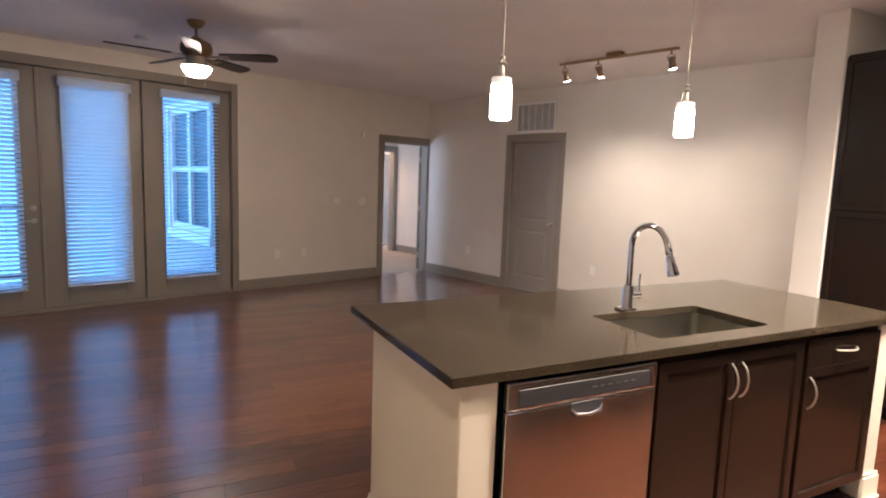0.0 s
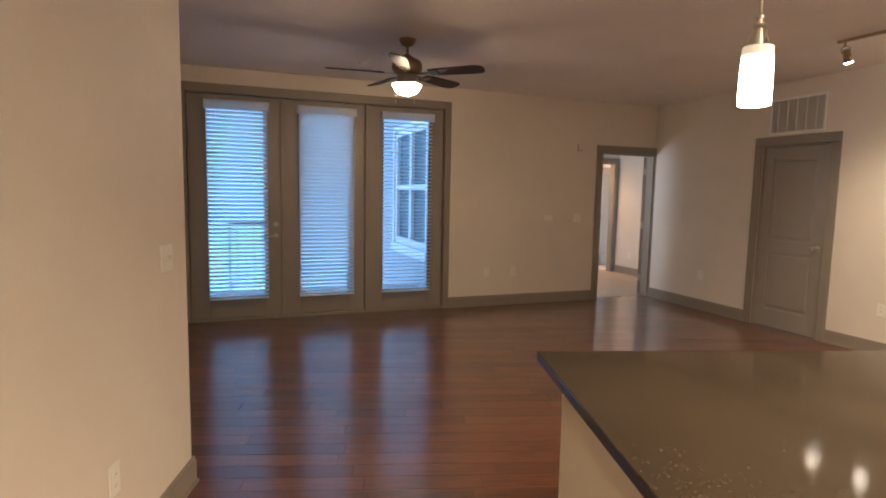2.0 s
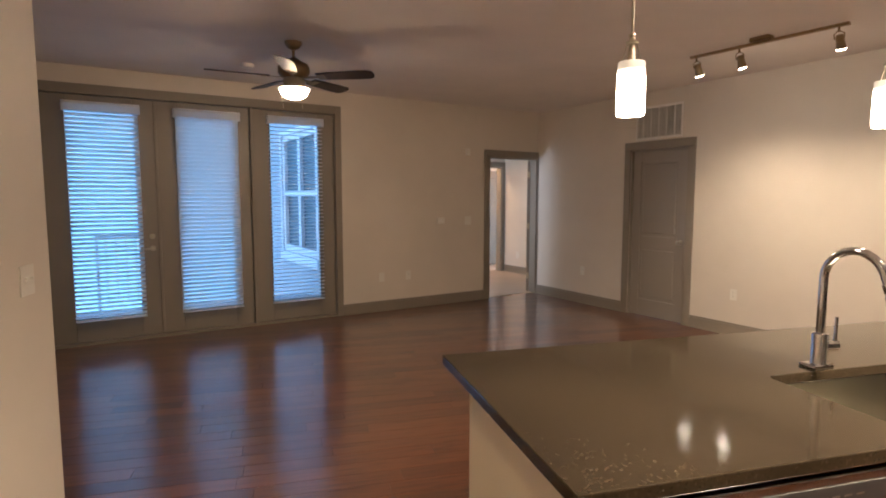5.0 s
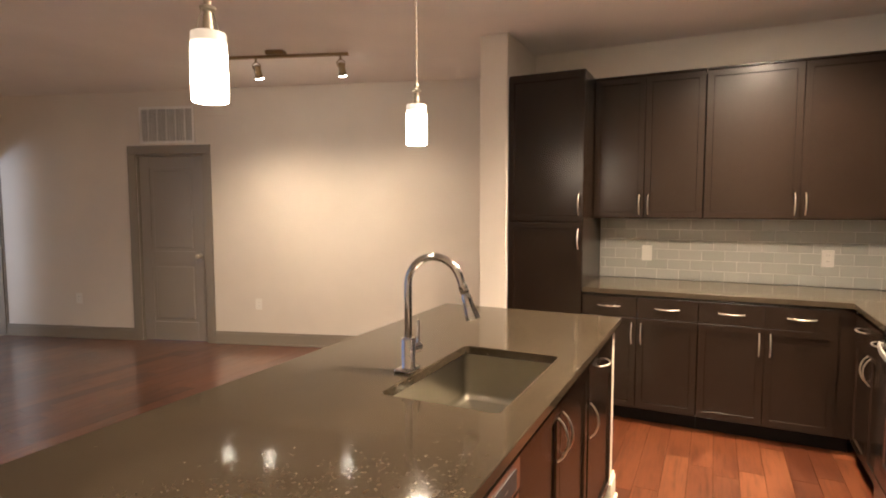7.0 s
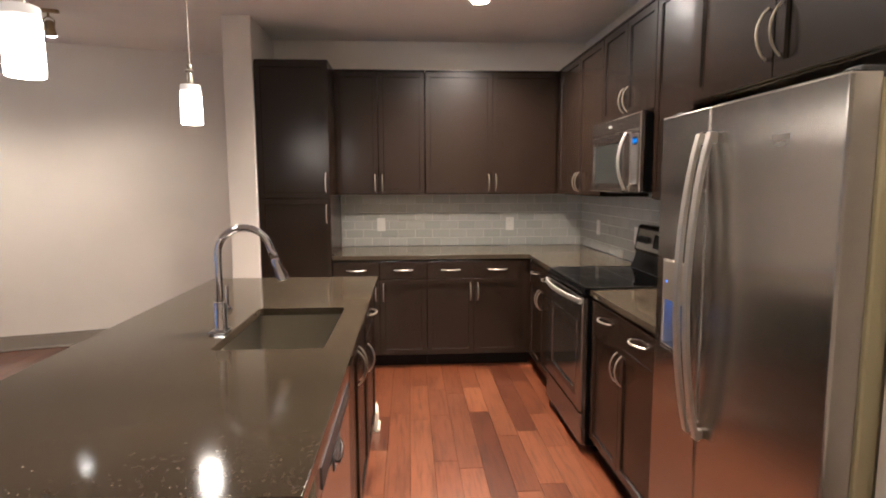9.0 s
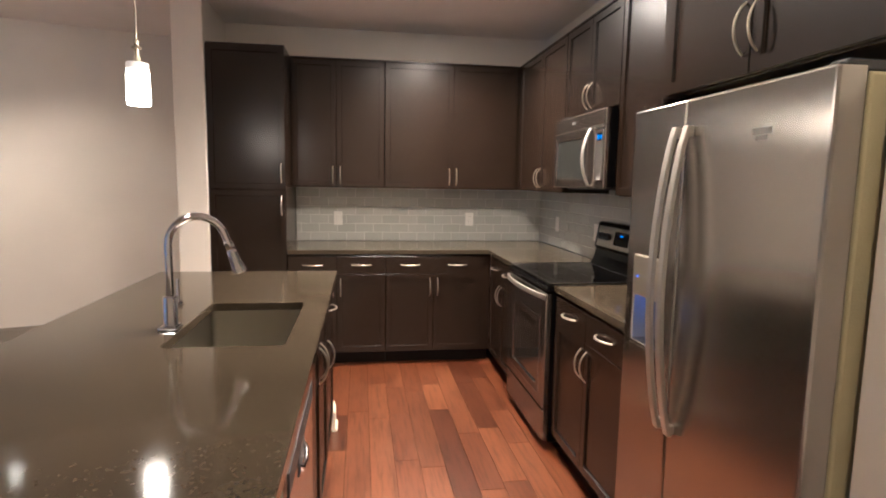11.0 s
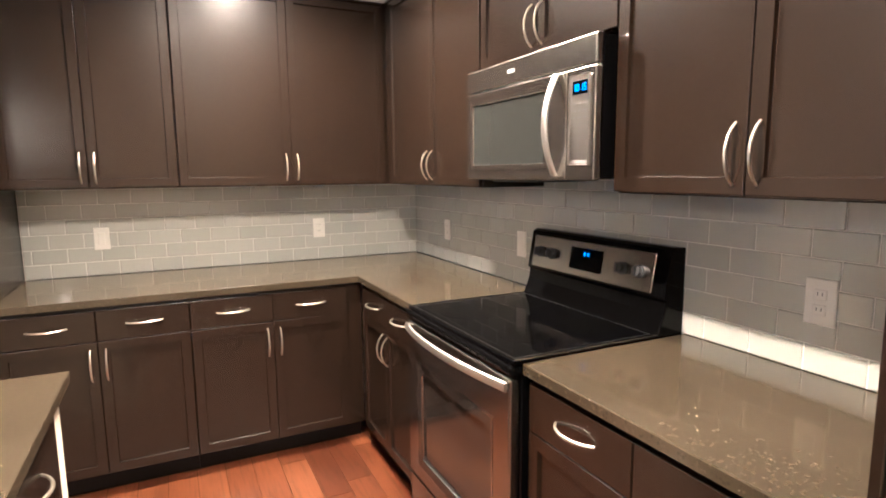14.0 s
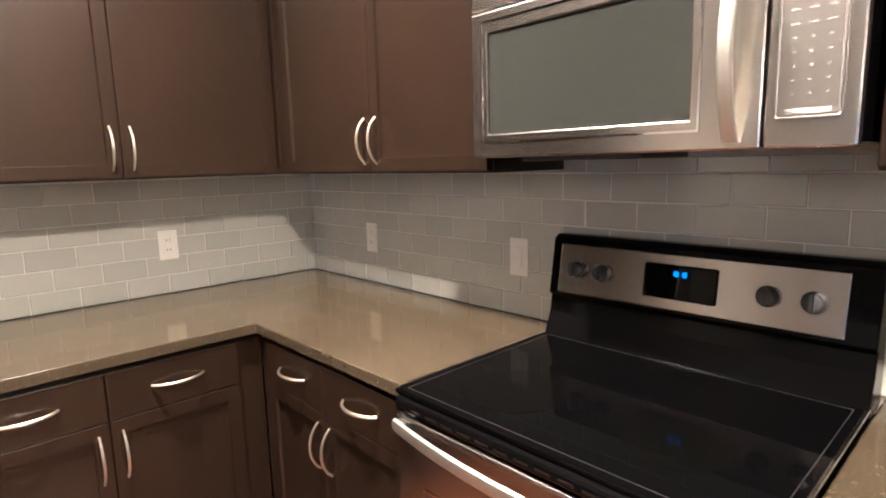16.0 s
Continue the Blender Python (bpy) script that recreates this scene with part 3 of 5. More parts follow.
def door(parent, x0, x1, z0, z1, hx=None, hz=None):
    g = 0.0016
    d = part("door", shaker(x1 - x0 - 2 * g, z1 - z0 - 2 * g), WOOD, parent, "", False, pose(x0 + g, 0, z0 + g))
    if hx is not None:
        ob = new("handle", HANDLE)
        ob.parent = d
        ob.matrix_local = pose(hx - x0 - g, -0.02, hz - z0 - g)
        tagged(ob, "bowed satin nickel pull")
    return d


def drawer(parent, x0, x1, z0, z1):
    g = 0.0016
    bm = boxed(0, x1 - x0 - 2 * g, -0.02, 0, 0, z1 - z0 - 2 * g, 0.003, 2)
    d = part("drawer", bm, WOOD, parent, "", False, pose(x0 + g, 0, z0 + g))
    ob = new("handle", HANDLE_SMALL)
    ob.parent = d
    ob.matrix_local = pose((x1 - x0) / 2, -0.02, (z1 - z0) / 2, 0, 90, 0)
    tagged(ob, "bowed satin nickel pull")


CT = 0.915
CB = CT - 0.033


def base_unit(m, w, depth, splits, label, drawers=True, name="base_cabinet", filler=0.0):
    """splits: door edges along local x. Handles meet at the inner split of each pair."""
    c = thing(name, m, label, "cabinet", "kitchen base cabinets")
    part("body", boxed(-filler, w, 0, depth, 0.105, CB - 0.001, 0.0015), WOOD, c)
    part("toe_kick", boxed(-filler, w, 0.075, depth, 0, 0.105), TOEKICK, c, "dark recessed toe kick")
    top = 0.868
    dz = 0.728
    for i, (a, b) in enumerate(zip(splits, splits[1:])):
        if drawers:
            drawer(c, a, b, dz, top)
        right = (i % 2 == 0)
        hx = b - 0.03 if right else a + 0.03
        door(c, a, b, 0.115, dz if drawers else top, hx, (dz if drawers else top) - 0.105)
    return c


FACE_X, FACE_Y = 4.335, 0.495
base_unit(pose(FACE_X, 2.065, 0, 0, 0, -90), 0.735, FAR_X - FACE_X - 0.005, (0.0, 0.362, 0.735), "dark espresso base cabinet with two drawers and two doors")
base_unit(pose(FACE_X, 1.328, 0, 0, 0, -90), 0.83, FAR_X - FACE_X - 0.005, (0.0, 0.372, 0.745), "dark espresso corner base cabinet with drawers and doors")
base_unit(pose(4.262, FACE_Y, 0, 0, 0, 180), 0.700, FACE_Y - SOUTH_Y - 0.005, (0.0, 0.335, 0.69), "dark espresso base cabinet between corner and range", filler=0.07)
base_unit(pose(2.782, FACE_Y, 0, 0, 0, 180), 0.815, FACE_Y - SOUTH_Y - 0.005, (0.015, 0.405, 0.80), "dark espresso base cabinet between range and refrigerator")

UB, UT = 1.383, 2.40
UFX, UFY = 4.685, 0.195


def upper_unit(m, w, depth, splits, z0, z1, label, name="wall_cabinet", hup=0.10, filler=0.0):
    c = thing(name, m, label, "cabinet", "kitchen wall cabinets")
    part("body", boxed(-filler, w, 0, depth, z0, z1, 0.0015), WOOD, c)
    for i, (a, b) in enumerate(zip(splits, splits[1:])):
        right = (i % 2 == 0)
        door(c, a, b, z0 + 0.004, z1 - 0.016, b - 0.03 if right else a + 0.03, z0 + hup)
    part("top_rail", boxed(-filler, w, -0.022, 0.0, z1 - 0.014, z1, 0.002), WOOD, c)
    return c


upper_unit(pose(UFX, 2.067, 0, 0, 0, -90), 0.738, FAR_X - UFX - 0.004, (0.0, 0.352, 0.736), UB, UT, "tall dark espresso wall cabinet with two doors")
upper_unit(pose(UFX, 1.326, 0, 0, 0, -90), 1.44, FAR_X - UFX - 0.004, (0.0, 0.562, 1.105), UB, UT, "wide dark espresso corner wall cabinet with two doors")
upper_unit(pose(4.660, UFY, 0, 0, 0, 180), 1.092, UFY - SOUTH_Y - 0.004, (0.06, 0.60, 1.088), UB, UT, "dark espresso wall cabinet beside the microwave", filler=0.0245)
upper_unit(pose(3.562, UFY, 0, 0, 0, 180), 0.772, UFY - SOUTH_Y - 0.004, (0.0, 0.386, 0.772), 1.845, UT, "short dark espresso cabinet above the microwave")
upper_unit(pose(2.786, UFY, 0, 0, 0, 180), 0.815, UFY - SOUTH_Y - 0.004, (0.0, 0.415, 0.813), UB, UT, "dark espresso wall cabinet with two doors")
upper_unit(pose(1.968, 0.445, 0, 0, 0, 180), 0.93, 0.445 - SOUTH_Y - 0.004, (0.055, 0.49, 0.925), 1.745, UT, "deep dark cabinet above the refrigerator", hup=0.13)
solid("fridge_panel", boxed(1.950, 1.968, SOUTH_Y + 0.005, 0.444, CT + 0.002, 1.744, 0.002), WOOD, "dark espresso side panel beside the refrigerator", "panel", kind="")


def pantry():
    c = thing("pantry_cabinet", pose(4.345, 2.616, 0, 0, 0, -90), "tall dark espresso pantry cabinet with two doors", "cabinet")
    w = 0.545
    part("body", boxed(0, w, 0, FAR_X - 4.35, 0.105, UT + 0.005, 0.002), WOOD, c)
    part("toe_kick", boxed(0, w, 0.075, 0.6, 0, 0.105), TOEKICK, c)
    door(c, 0.0, w, 0.115, 1.36, w - 0.03, 1.245)
    door(c, 0.0, w, 1.364, UT - 0.01, w - 0.03, 1.485)
    return c


pantry()

# ---- worktops ----
bm = slab([(4.308, 2.068), (FAR_X - 0.001, 2.068), (FAR_X - 0.001, SOUTH_Y + 0.001), (3.556, SOUTH_Y + 0.001), (3.556, 0.5215), (4.308, 0.5215)], CB, CT)
bmesh.ops.bevel(bm, geom=[e for e in bm.edges], offset=0.003, segments=2, affect="EDGES", profile=0.5)
solid("worktop", bm, QUARTZ, "dark brown speckled quartz corner worktop", "worktop", kind="")
solid("worktop", boxed(1.962, 2.790, SOUTH_Y + 0.001, 0.522, CB, CT, 0.003), QUARTZ, "dark brown speckled quartz worktop beside the refrigerator", "worktop", kind="")


# ---- island ----
IX0, IX1, IY0, IY1 = 0.902, 3.317, 1.658, 2.632
SX0, SX1, SY0, SY1 = 1.82, 2.462, 1.760, 2.137


def island_top():
    bm = bmesh.new()
    xs, ys = (IX0, SX0, SX1, IX1), (IY0, SY0, SY1, IY1)
    grid = {}
    for z in (CB, CT):
        for i, x in enumerate(xs):
            for j, y in enumerate(ys):
                grid[i, j, z] = bm.verts.new((x, y, z))
    for i in range(3):
        for j in range(3):
            if (i, j) == (1, 1):
                continue
            bm.faces.new([grid[a, b, CT] for a, b in ((i, j), (i + 1, j), (i + 1, j + 1), (i, j + 1))])
            bm.faces.new([grid[a, b, CB] for a, b in ((i, j), (i, j + 1), (i + 1, j + 1), (i + 1, j))])
    ring = [(i, 0) for i in range(4)] + [(3, j) for j in (1, 2, 3)] + [(i, 3) for i in (2, 1, 0)] + [(0, j) for j in (2, 1)]
    hole = [(1, 1), (2, 1), (2, 2), (1, 2)]
    for loop in (ring, hole):
        for a, b in zip(loop, loop[1:] + loop[:1]):
            bm.faces.new((grid[(*a, CB)], grid[(*b, CB)], grid[(*b, CT)], grid[(*a, CT)]))
    bmesh.ops.recalc_face_normals(bm, faces=bm.faces)
    inner = [e for e in bm.edges if abs(e.verts[0].co.z - e.verts[1].co.z) > 0.01
             and SX0 - 0.01 < e.verts[0].co.x < SX1 + 0.01 and SY0 - 0.01 < e.verts[0].co.y < SY1 + 0.01]
    bmesh.ops.bevel(bm, geom=inner, offset=0.022, segments=5, affect="EDGES", profile=0.5)
    sharp = [e for e in bm.edges if len(e.link_faces) == 2 and e.calc_face_angle() > 1]
    bmesh.ops.bevel(bm, geom=sharp, offset=0.003, segments=2, affect="EDGES", profile=0.5)
    return bm


solid("island_worktop", island_top(), QUARTZ, "large dark brown speckled quartz island worktop", "worktop", kind="")
IF = 1.695
IN = 2.45


def pier(x0, x1, label):
    p = thing("island_pier", pose(x0, IF - 0.012, 0), label, "wall pier")
    w, d = x1 - x0, IN - IF + 0.012
    part("body", boxed(0, w, 0, d, 0, CB - 0.001, 0.004), PIER, p)
    bm = skirting(bmesh.new(), -0.016, w + 0.016)
    part("baseboard", bm, PIER, p, "cream painted baseboard")
    side = skirting(bmesh.new(), 0, d)
    if x0 < 2:
        part("baseboard", side, PIER, p, "", False, pose(0, d, 0, 0, 0, -90))
    else:
        part("baseboard", side, PIER, p, "", False, pose(w, 0, 0, 0, 0, 90))


pier(0.945, 1.075, "cream painted end wall of the kitchen island")
pier(3.175, 3.275, "cream painted narrow end of the kitchen island")
solid("panel_wall", boxed(1.076, 3.174, IN - 0.10, IN, 0, CB - 0.001), PIER, "cream painted back of the kitchen island", "panel", kind="")
baseboard(pose(3.275, IN, 0, 0, 0, 180), 0.0, 2.33)


def island_cabinets():
    c = thing("sink_cabinet", pose(1.735, IF, 0), "dark espresso sink cabinet with two doors", "cabinet", "island cabinets")
    bm = bmesh.new()
    box(bm, 0, 0.855, 0.0, 0.018, 0.105, CB - 0.001)
    box(bm, 0, 0.018, 0.018, 0.60, 0.105, CB - 0.001)
    box(bm, 0.837, 0.855, 0.018, 0.60, 0.105, CB - 0.001)
    box(bm, 0.018, 0.837, 0.018, 0.60, 0.105, 0.12)
    part("body", bm, WOOD, c)
    part("toe_kick", boxed(0, 0.855, 0.075, 0.6, 0, 0.105), TOEKICK, c)
    door(c, 0.005, 0.42, 0.115, 0.855, 0.39, 0.74)
    door(c, 0.42, 0.85, 0.115, 0.855, 0.45, 0.74)
    c = thing("drawer_cabinet", pose(2.592, IF, 0), "dark espresso island cabinet with drawer and door", "cabinet", "island cabinets")
    part("body", boxed(0, 0.578, 0, 0.6, 0.105, CB - 0.001), WOOD, c)
    part("toe_kick", boxed(0, 0.578, 0.075, 0.6, 0, 0.105), TOEKICK, c)
    drawer(c, 0.02, 0.57, 0.728, 0.855)
    door(c, 0.02, 0.57, 0.115, 0.728, 0.05, 0.62)


island_cabinets()


def dishwasher():
    d = thing("dishwasher", pose(1.092, IF, 0), "stainless steel dishwasher with dark control strip", "dishwasher")
    w = 0.632
    part("body", boxed(0, w, 0.0, 0.60, 0.10, CB - 0.004), BLACK, d)
    bm = boxed(0.006, w - 0.006, -0.028, 0.0, 0.125, 0.775, 0.006, 2)
    f = part("front", bm, STEELDW, d, "brushed stainless door")
    part("control_panel", boxed(0.006, w - 0.006, -0.030, 0.0, 0.778, 0.868, 0.005, 2), STEEL, d)
    part("display_strip", boxed(0.045, w - 0.045, -0.0335, -0.030, 0.792, 0.845, 0.001), RUBBER, d, "dark glossy control strip")
    me = mesh_of("button", boxed(0, 0.022, -0.0339, -0.0335, 0.817, 0.821), DARKSTEEL)
    for i in range(6):
        piece("button", me, d, pose(0.33 + 0.034 * i, 0, 0))
    # the pocket is not cut in; a dark plate paints its shade
    bm = bmesh.new()
    box(bm, 0.250, 0.385, -0.0305, -0.028, 0.725, 0.772, 0.001)
    part("handle_pocket_shade", bm, RUBBER, d, "flat dark plate as the handle pocket's shade")
    bm = bmesh.new()
    tube(bm, [(0.255, -0.029, 0.752), (0.268, -0.037, 0.738), (0.318, -0.040, 0.731), (0.368, -0.037, 0.738), (0.381, -0.029, 0.752)], 0.006, 10)
    part("handle", bm, CHROME, d, "polished curved grip", True)
    part("toe_kick", boxed(0, w, 0.06, 0.58, 0, 0.10), TOEKICK, d)


dishwasher()


def sink():
    s = thing("sink", pose(0, 0, 0), "undermount stainless steel single-bowl sink", "sink")
    bm = bmesh.new()
    x0, x1, y0, y1 = SX0 - 0.006, SX1 + 0.006, SY0 - 0.006, SY1 + 0.006
    zt, zb, r = CB - 0.001, 0.70, 0.03
    box(bm, x0, x1, y0, y1, zb, zt)
    topf = max(bm.faces, key=lambda f: f.calc_center_median().z)
    bmesh.ops.delete(bm, geom=[topf], context="FACES_ONLY")
    inner = [e for e in bm.edges if len(e.link_faces) == 2]
    bmesh.ops.bevel(bm, geom=inner, offset=r, segments=4, affect="EDGES", profile=0.5)
    bmesh.ops.solidify(bm, geom=bm.faces[:], thickness=0.0015)
    part("bowl", bm, SINKSTEEL, s, "", True)
    bm = lathe(bmesh.new(), [(0.055, 0.0), (0.055, 0.003), (0.042, 0.004), (0.036, -0.001), (0.004, -0.001)], 24, ((SX0 + SX1) / 2, 1.98, zb + 0.001))
    part("drain", bm, CHROME, s, "round chrome drain", True)


sink()


def faucet():
    f = thing("faucet", pose(2.067, 2.178, CT), "tall chrome gooseneck pull-down kitchen faucet", "faucet")
    bm = lathe(bmesh.new(), [(0.030, 0), (0.030, 0.006), (0.026, 0.010), (0.0245, 0.012), (0.0245, 0.108), (0.0225, 0.112), (0.0175, 0.114)], 24)
    part("base", bm, CHROME, f, "", True)
    part("escutcheon", boxed(-0.050, 0.034, -0.032, 0.032, 0.0, 0.012, 0.006, 2), CHROME, f, "flat chrome deck plate")
    sx, sy = 0.05, -0.998
    pts = [(0, 0, 0.098), (0, 0, 0.20), (0, 0, 0.295)]
    R = 0.097
    for i in range(1, 13):
        a = math.pi * i / 12 * 0.93
        d = R * (1 - math.cos(a))
        pts.append((sx * d, sy * d, 0.295 + R * math.sin(a)))
    last = Vector(pts[-1])
    way = (last - Vector(pts[-2])).normalized()
    part("neck", tube(bmesh.new(), pts, 0.0132, 14), CHROME, f, "", True)
    hp = [last + way * k for k in (0.0, 0.012, 0.014, 0.040, 0.043, 0.052, 0.080, 0.115, 0.128, 0.131)]
    part("spray_head", tube(bmesh.new(), hp, [0.0125, 0.0125, 0.0150, 0.0150, 0.0125, 0.0165, 0.0175, 0.0235, 0.0245, 0.021], 18), CHROME, f, "chrome spray head", True)
    bm = bmesh.new()
    tube(bm, [(0.018, -0.004, 0.070), (0.060, -0.010, 0.070)], 0.0165, 14)
    tube(bm, [(0.050, -0.010, 0.074), (0.052, -0.010, 0.10), (0.054, -0.010, 0.165)], [0.0065, 0.0055, 0.005], 10)
    part("lever", bm, CHROME, f, "slim chrome side lever", True)


faucet()

# ---- appliances ----


def plate(x0, x1, z0, z1, hole, t, bev=0.004):
    """An upright plate in the x-z plane, front at y=0, with a rectangular hole."""
    hx0, hx1, hz0, hz1 = hole
    xs, zs = (x0, hx0, hx1, x1), (z0, hz0, hz1, z1)
    bm = bmesh.new()
    g = {(i, j, k): bm.verts.new((xs[i], y, zs[j])) for i in range(4) for j in range(4) for k, y in ((0, 0.0), (1, t))}
    for i in range(3):
        for j in range(3):
            if (i, j) != (1, 1):
                for k in (0, 1):
                    bm.faces.new([g[a, b, k] for a, b in ((i, j), (i + 1, j), (i + 1, j + 1), (i, j + 1))])
    ring = [(i, 0) for i in range(4)] + [(3, j) for j in (1, 2, 3)] + [(i, 3) for i in (2, 1, 0)] + [(0, j) for j in (2, 1)]
    hole = [(1, 1), (2, 1), (2, 2), (1, 2)]
    for loop in (ring, hole):
        for a, b in zip(loop, loop[1:] + loop[:1]):
            bm.faces.new((g[(*a, 0)], g[(*b, 0)], g[(*b, 1)], g[(*a, 1)]))
    bmesh.ops.recalc_face_normals(bm, faces=bm.faces)
    sharp = [e for e in bm.edges if len(e.link_faces) == 2 and e.calc_face_angle() > 1]
    bmesh.ops.bevel(bm, geom=sharp, offset=bev, segments=2, affect="EDGES", profile=0.5)
    return bm


SEGS = {"0": "abcdef", "1": "bc", "5": "afgcd", ":": ""}


def digits(bm, text, x, z, h, y):
    """Seven-segment figures from local x on, facing -y."""
    w, t = h * 0.5, h * 0.12
    for ch in text:
        if ch == ":":
            for k in (0.3, 0.7):
                box(bm, x, x + t, y - 0.0006, y, z + k * h - t / 2, z + k * h + t / 2)
            x += t + h * 0.16
            continue
        for s in SEGS[ch]:
            r = {"a": (0, w, h - t, h), "g": (0, w, h / 2 - t / 2, h / 2 + t / 2), "d": (0, w, 0, t),
                 "f": (0, t, h / 2, h), "b": (w - t, w, h / 2, h), "e": (0, t, 0, h / 2), "c": (w - t, w, 0, h / 2)}[s]
            box(bm, x + r[0], x + r[1], y - 0.0006, y, z + r[2], z + r[3])
        x += w + h * 0.2
    return bm


NICHE = paint("grey_dispenser_plastic", (0.20, 0.21, 0.23), 0.4, 0.03)


def flat_bar(bm, pts, w, t):
    """A flat bar bowed along z, its broad face towards -y."""
    c = 0.003
    sec = [(-w / 2 + c, -t / 2), (w / 2 - c, -t / 2), (w / 2, -t / 2 + c), (w / 2, t / 2), (-w / 2, t / 2), (-w / 2, -t / 2 + c)]
    rows = [[bm.verts.new((x + a, y + b, z)) for a, b in sec] for x, y, z in pts]
    n = len(sec)
    for r0, r1 in zip(rows, rows[1:]):
        for i in range(n):
            bm.faces.new((r0[i], r0[(i + 1) % n], r1[(i + 1) % n], r1[i]))
    bm.faces.new(rows[0])
    bm.faces.new(rows[-1])
    bmesh.ops.recalc_face_normals(bm, faces=bm.faces)
    return bm


def refrigerator():
    f = thing("refrigerator", pose(1.886, 0.580, 0, 0, 0, 180), "stainless steel side-by-side refrigerator with ice dispenser", "refrigerator")
    W, H, sp = 0.836, 1.69, 0.313
    part("body", boxed(0.004, W - 0.004, 0.078, 0.69, 0.03, H - 0.012, 0.008, 2), GREYSIDE, f, "textured grey-beige cabinet side")
    part("base_grille", boxed(0.01, W - 0.01, 0.06, 0.12, 0.0, 0.075, 0.004), RUBBER, f)
    hole = (0.050, 0.238, 0.900, 1.207)
    left = part("door", plate(0, sp - 0.003, 0.085, H, hole, 0.072, 0.006), STEELV, f, "brushed stainless freezer door")
    right = part("door", boxed(sp + 0.003, W, 0, 0.072, 0.085, H, 0.008, 3), STEELV, f, "brushed stainless refrigerator door")
    x0, x1, z0, z1 = hole
    bm = bmesh.new()
    box(bm, x0 + 0.001, x1 - 0.001, 0.0715, 0.0755, z0, z1)
    box(bm, x0 + 0.0005, x0 + 0.006, 0.006, 0.0715, z0, z1 - 0.14)
    box(bm, x1 - 0.006, x1 - 0.0005, 0.006, 0.0715, z0, z1 - 0.14)
    part("dispenser_cavity", bm, NICHE, left, "dark recessed dispenser niche")
    part("drip_tray", boxed(x0 + 0.006, x1 - 0.006, -0.004, 0.0715, z0 + 0.0005, z0 + 0.012, 0.003), STEEL, left, "steel drip tray")
    part("dispenser_panel", boxed(x0 + 0.001, x1 - 0.001, -0.003, 0.04, z1 - 0.14, z1 - 0.001, 0.006, 2), NICKEL, left, "satin control panel with two blue lights")
    part("dispenser_lamp", boxed(x0 + 0.03, x1 - 0.03, 0.045, 0.06, z1 - 0.146, z1 - 0.141), WHITELED, left, "cool white dispenser lamp")
    for k in (0.035, 0.115):
        part("indicator", cyl(bmesh.new(), (x0 + k, -0.003, z1 - 0.075), 0.0030, 0.0030, -0.0012, 12, "y"), BLUELED, left, "small blue indicator light")
    bm = bmesh.new()
    box(bm, x0 + 0.09, x0 + 0.14, 0.040, 0.0710, z0 + 0.06, z0 + 0.125, 0.004)
    part("paddle", bm, NICHE, left, "pale dispenser paddle")
    for x, own in ((sp - 0.024, left), (sp + 0.036, right)):
        pts, n = [], 16
        for i in range(n + 1):
            a = -1 + 2 * i / n
            pts.append((x, -0.018 - 0.050 * (1 - a * a) ** 0.9, 1.150 + 0.462 * a))
        bm = flat_bar(bmesh.new(), pts, 0.029, 0.012)
        for zz in (0.705, 1.595):
            box(bm, x - 0.010, x + 0.010, -0.022, 0.0, zz - 0.015, zz + 0.015, 0.003)
        part("handle", bm, HANDLESTEEL, own, "long bowed satin steel handle", True)
    bm = boxed(0.60, 0.665, -0.0008, 0.0, 1.565, 1.58)
    box(bm, 0.612, 0.652, -0.0008, 0.0, 1.552, 1.562)
    part("badge", bm, DARKSTEEL, right, "small dark maker's badge")
    for x in (0.03, W - 0.06):
        part("hinge_cover", boxed(x, x + 0.05, 0.03, 0.14, H - 0.012, H + 0.012, 0.004), RUBBER, f)


refrigerator()


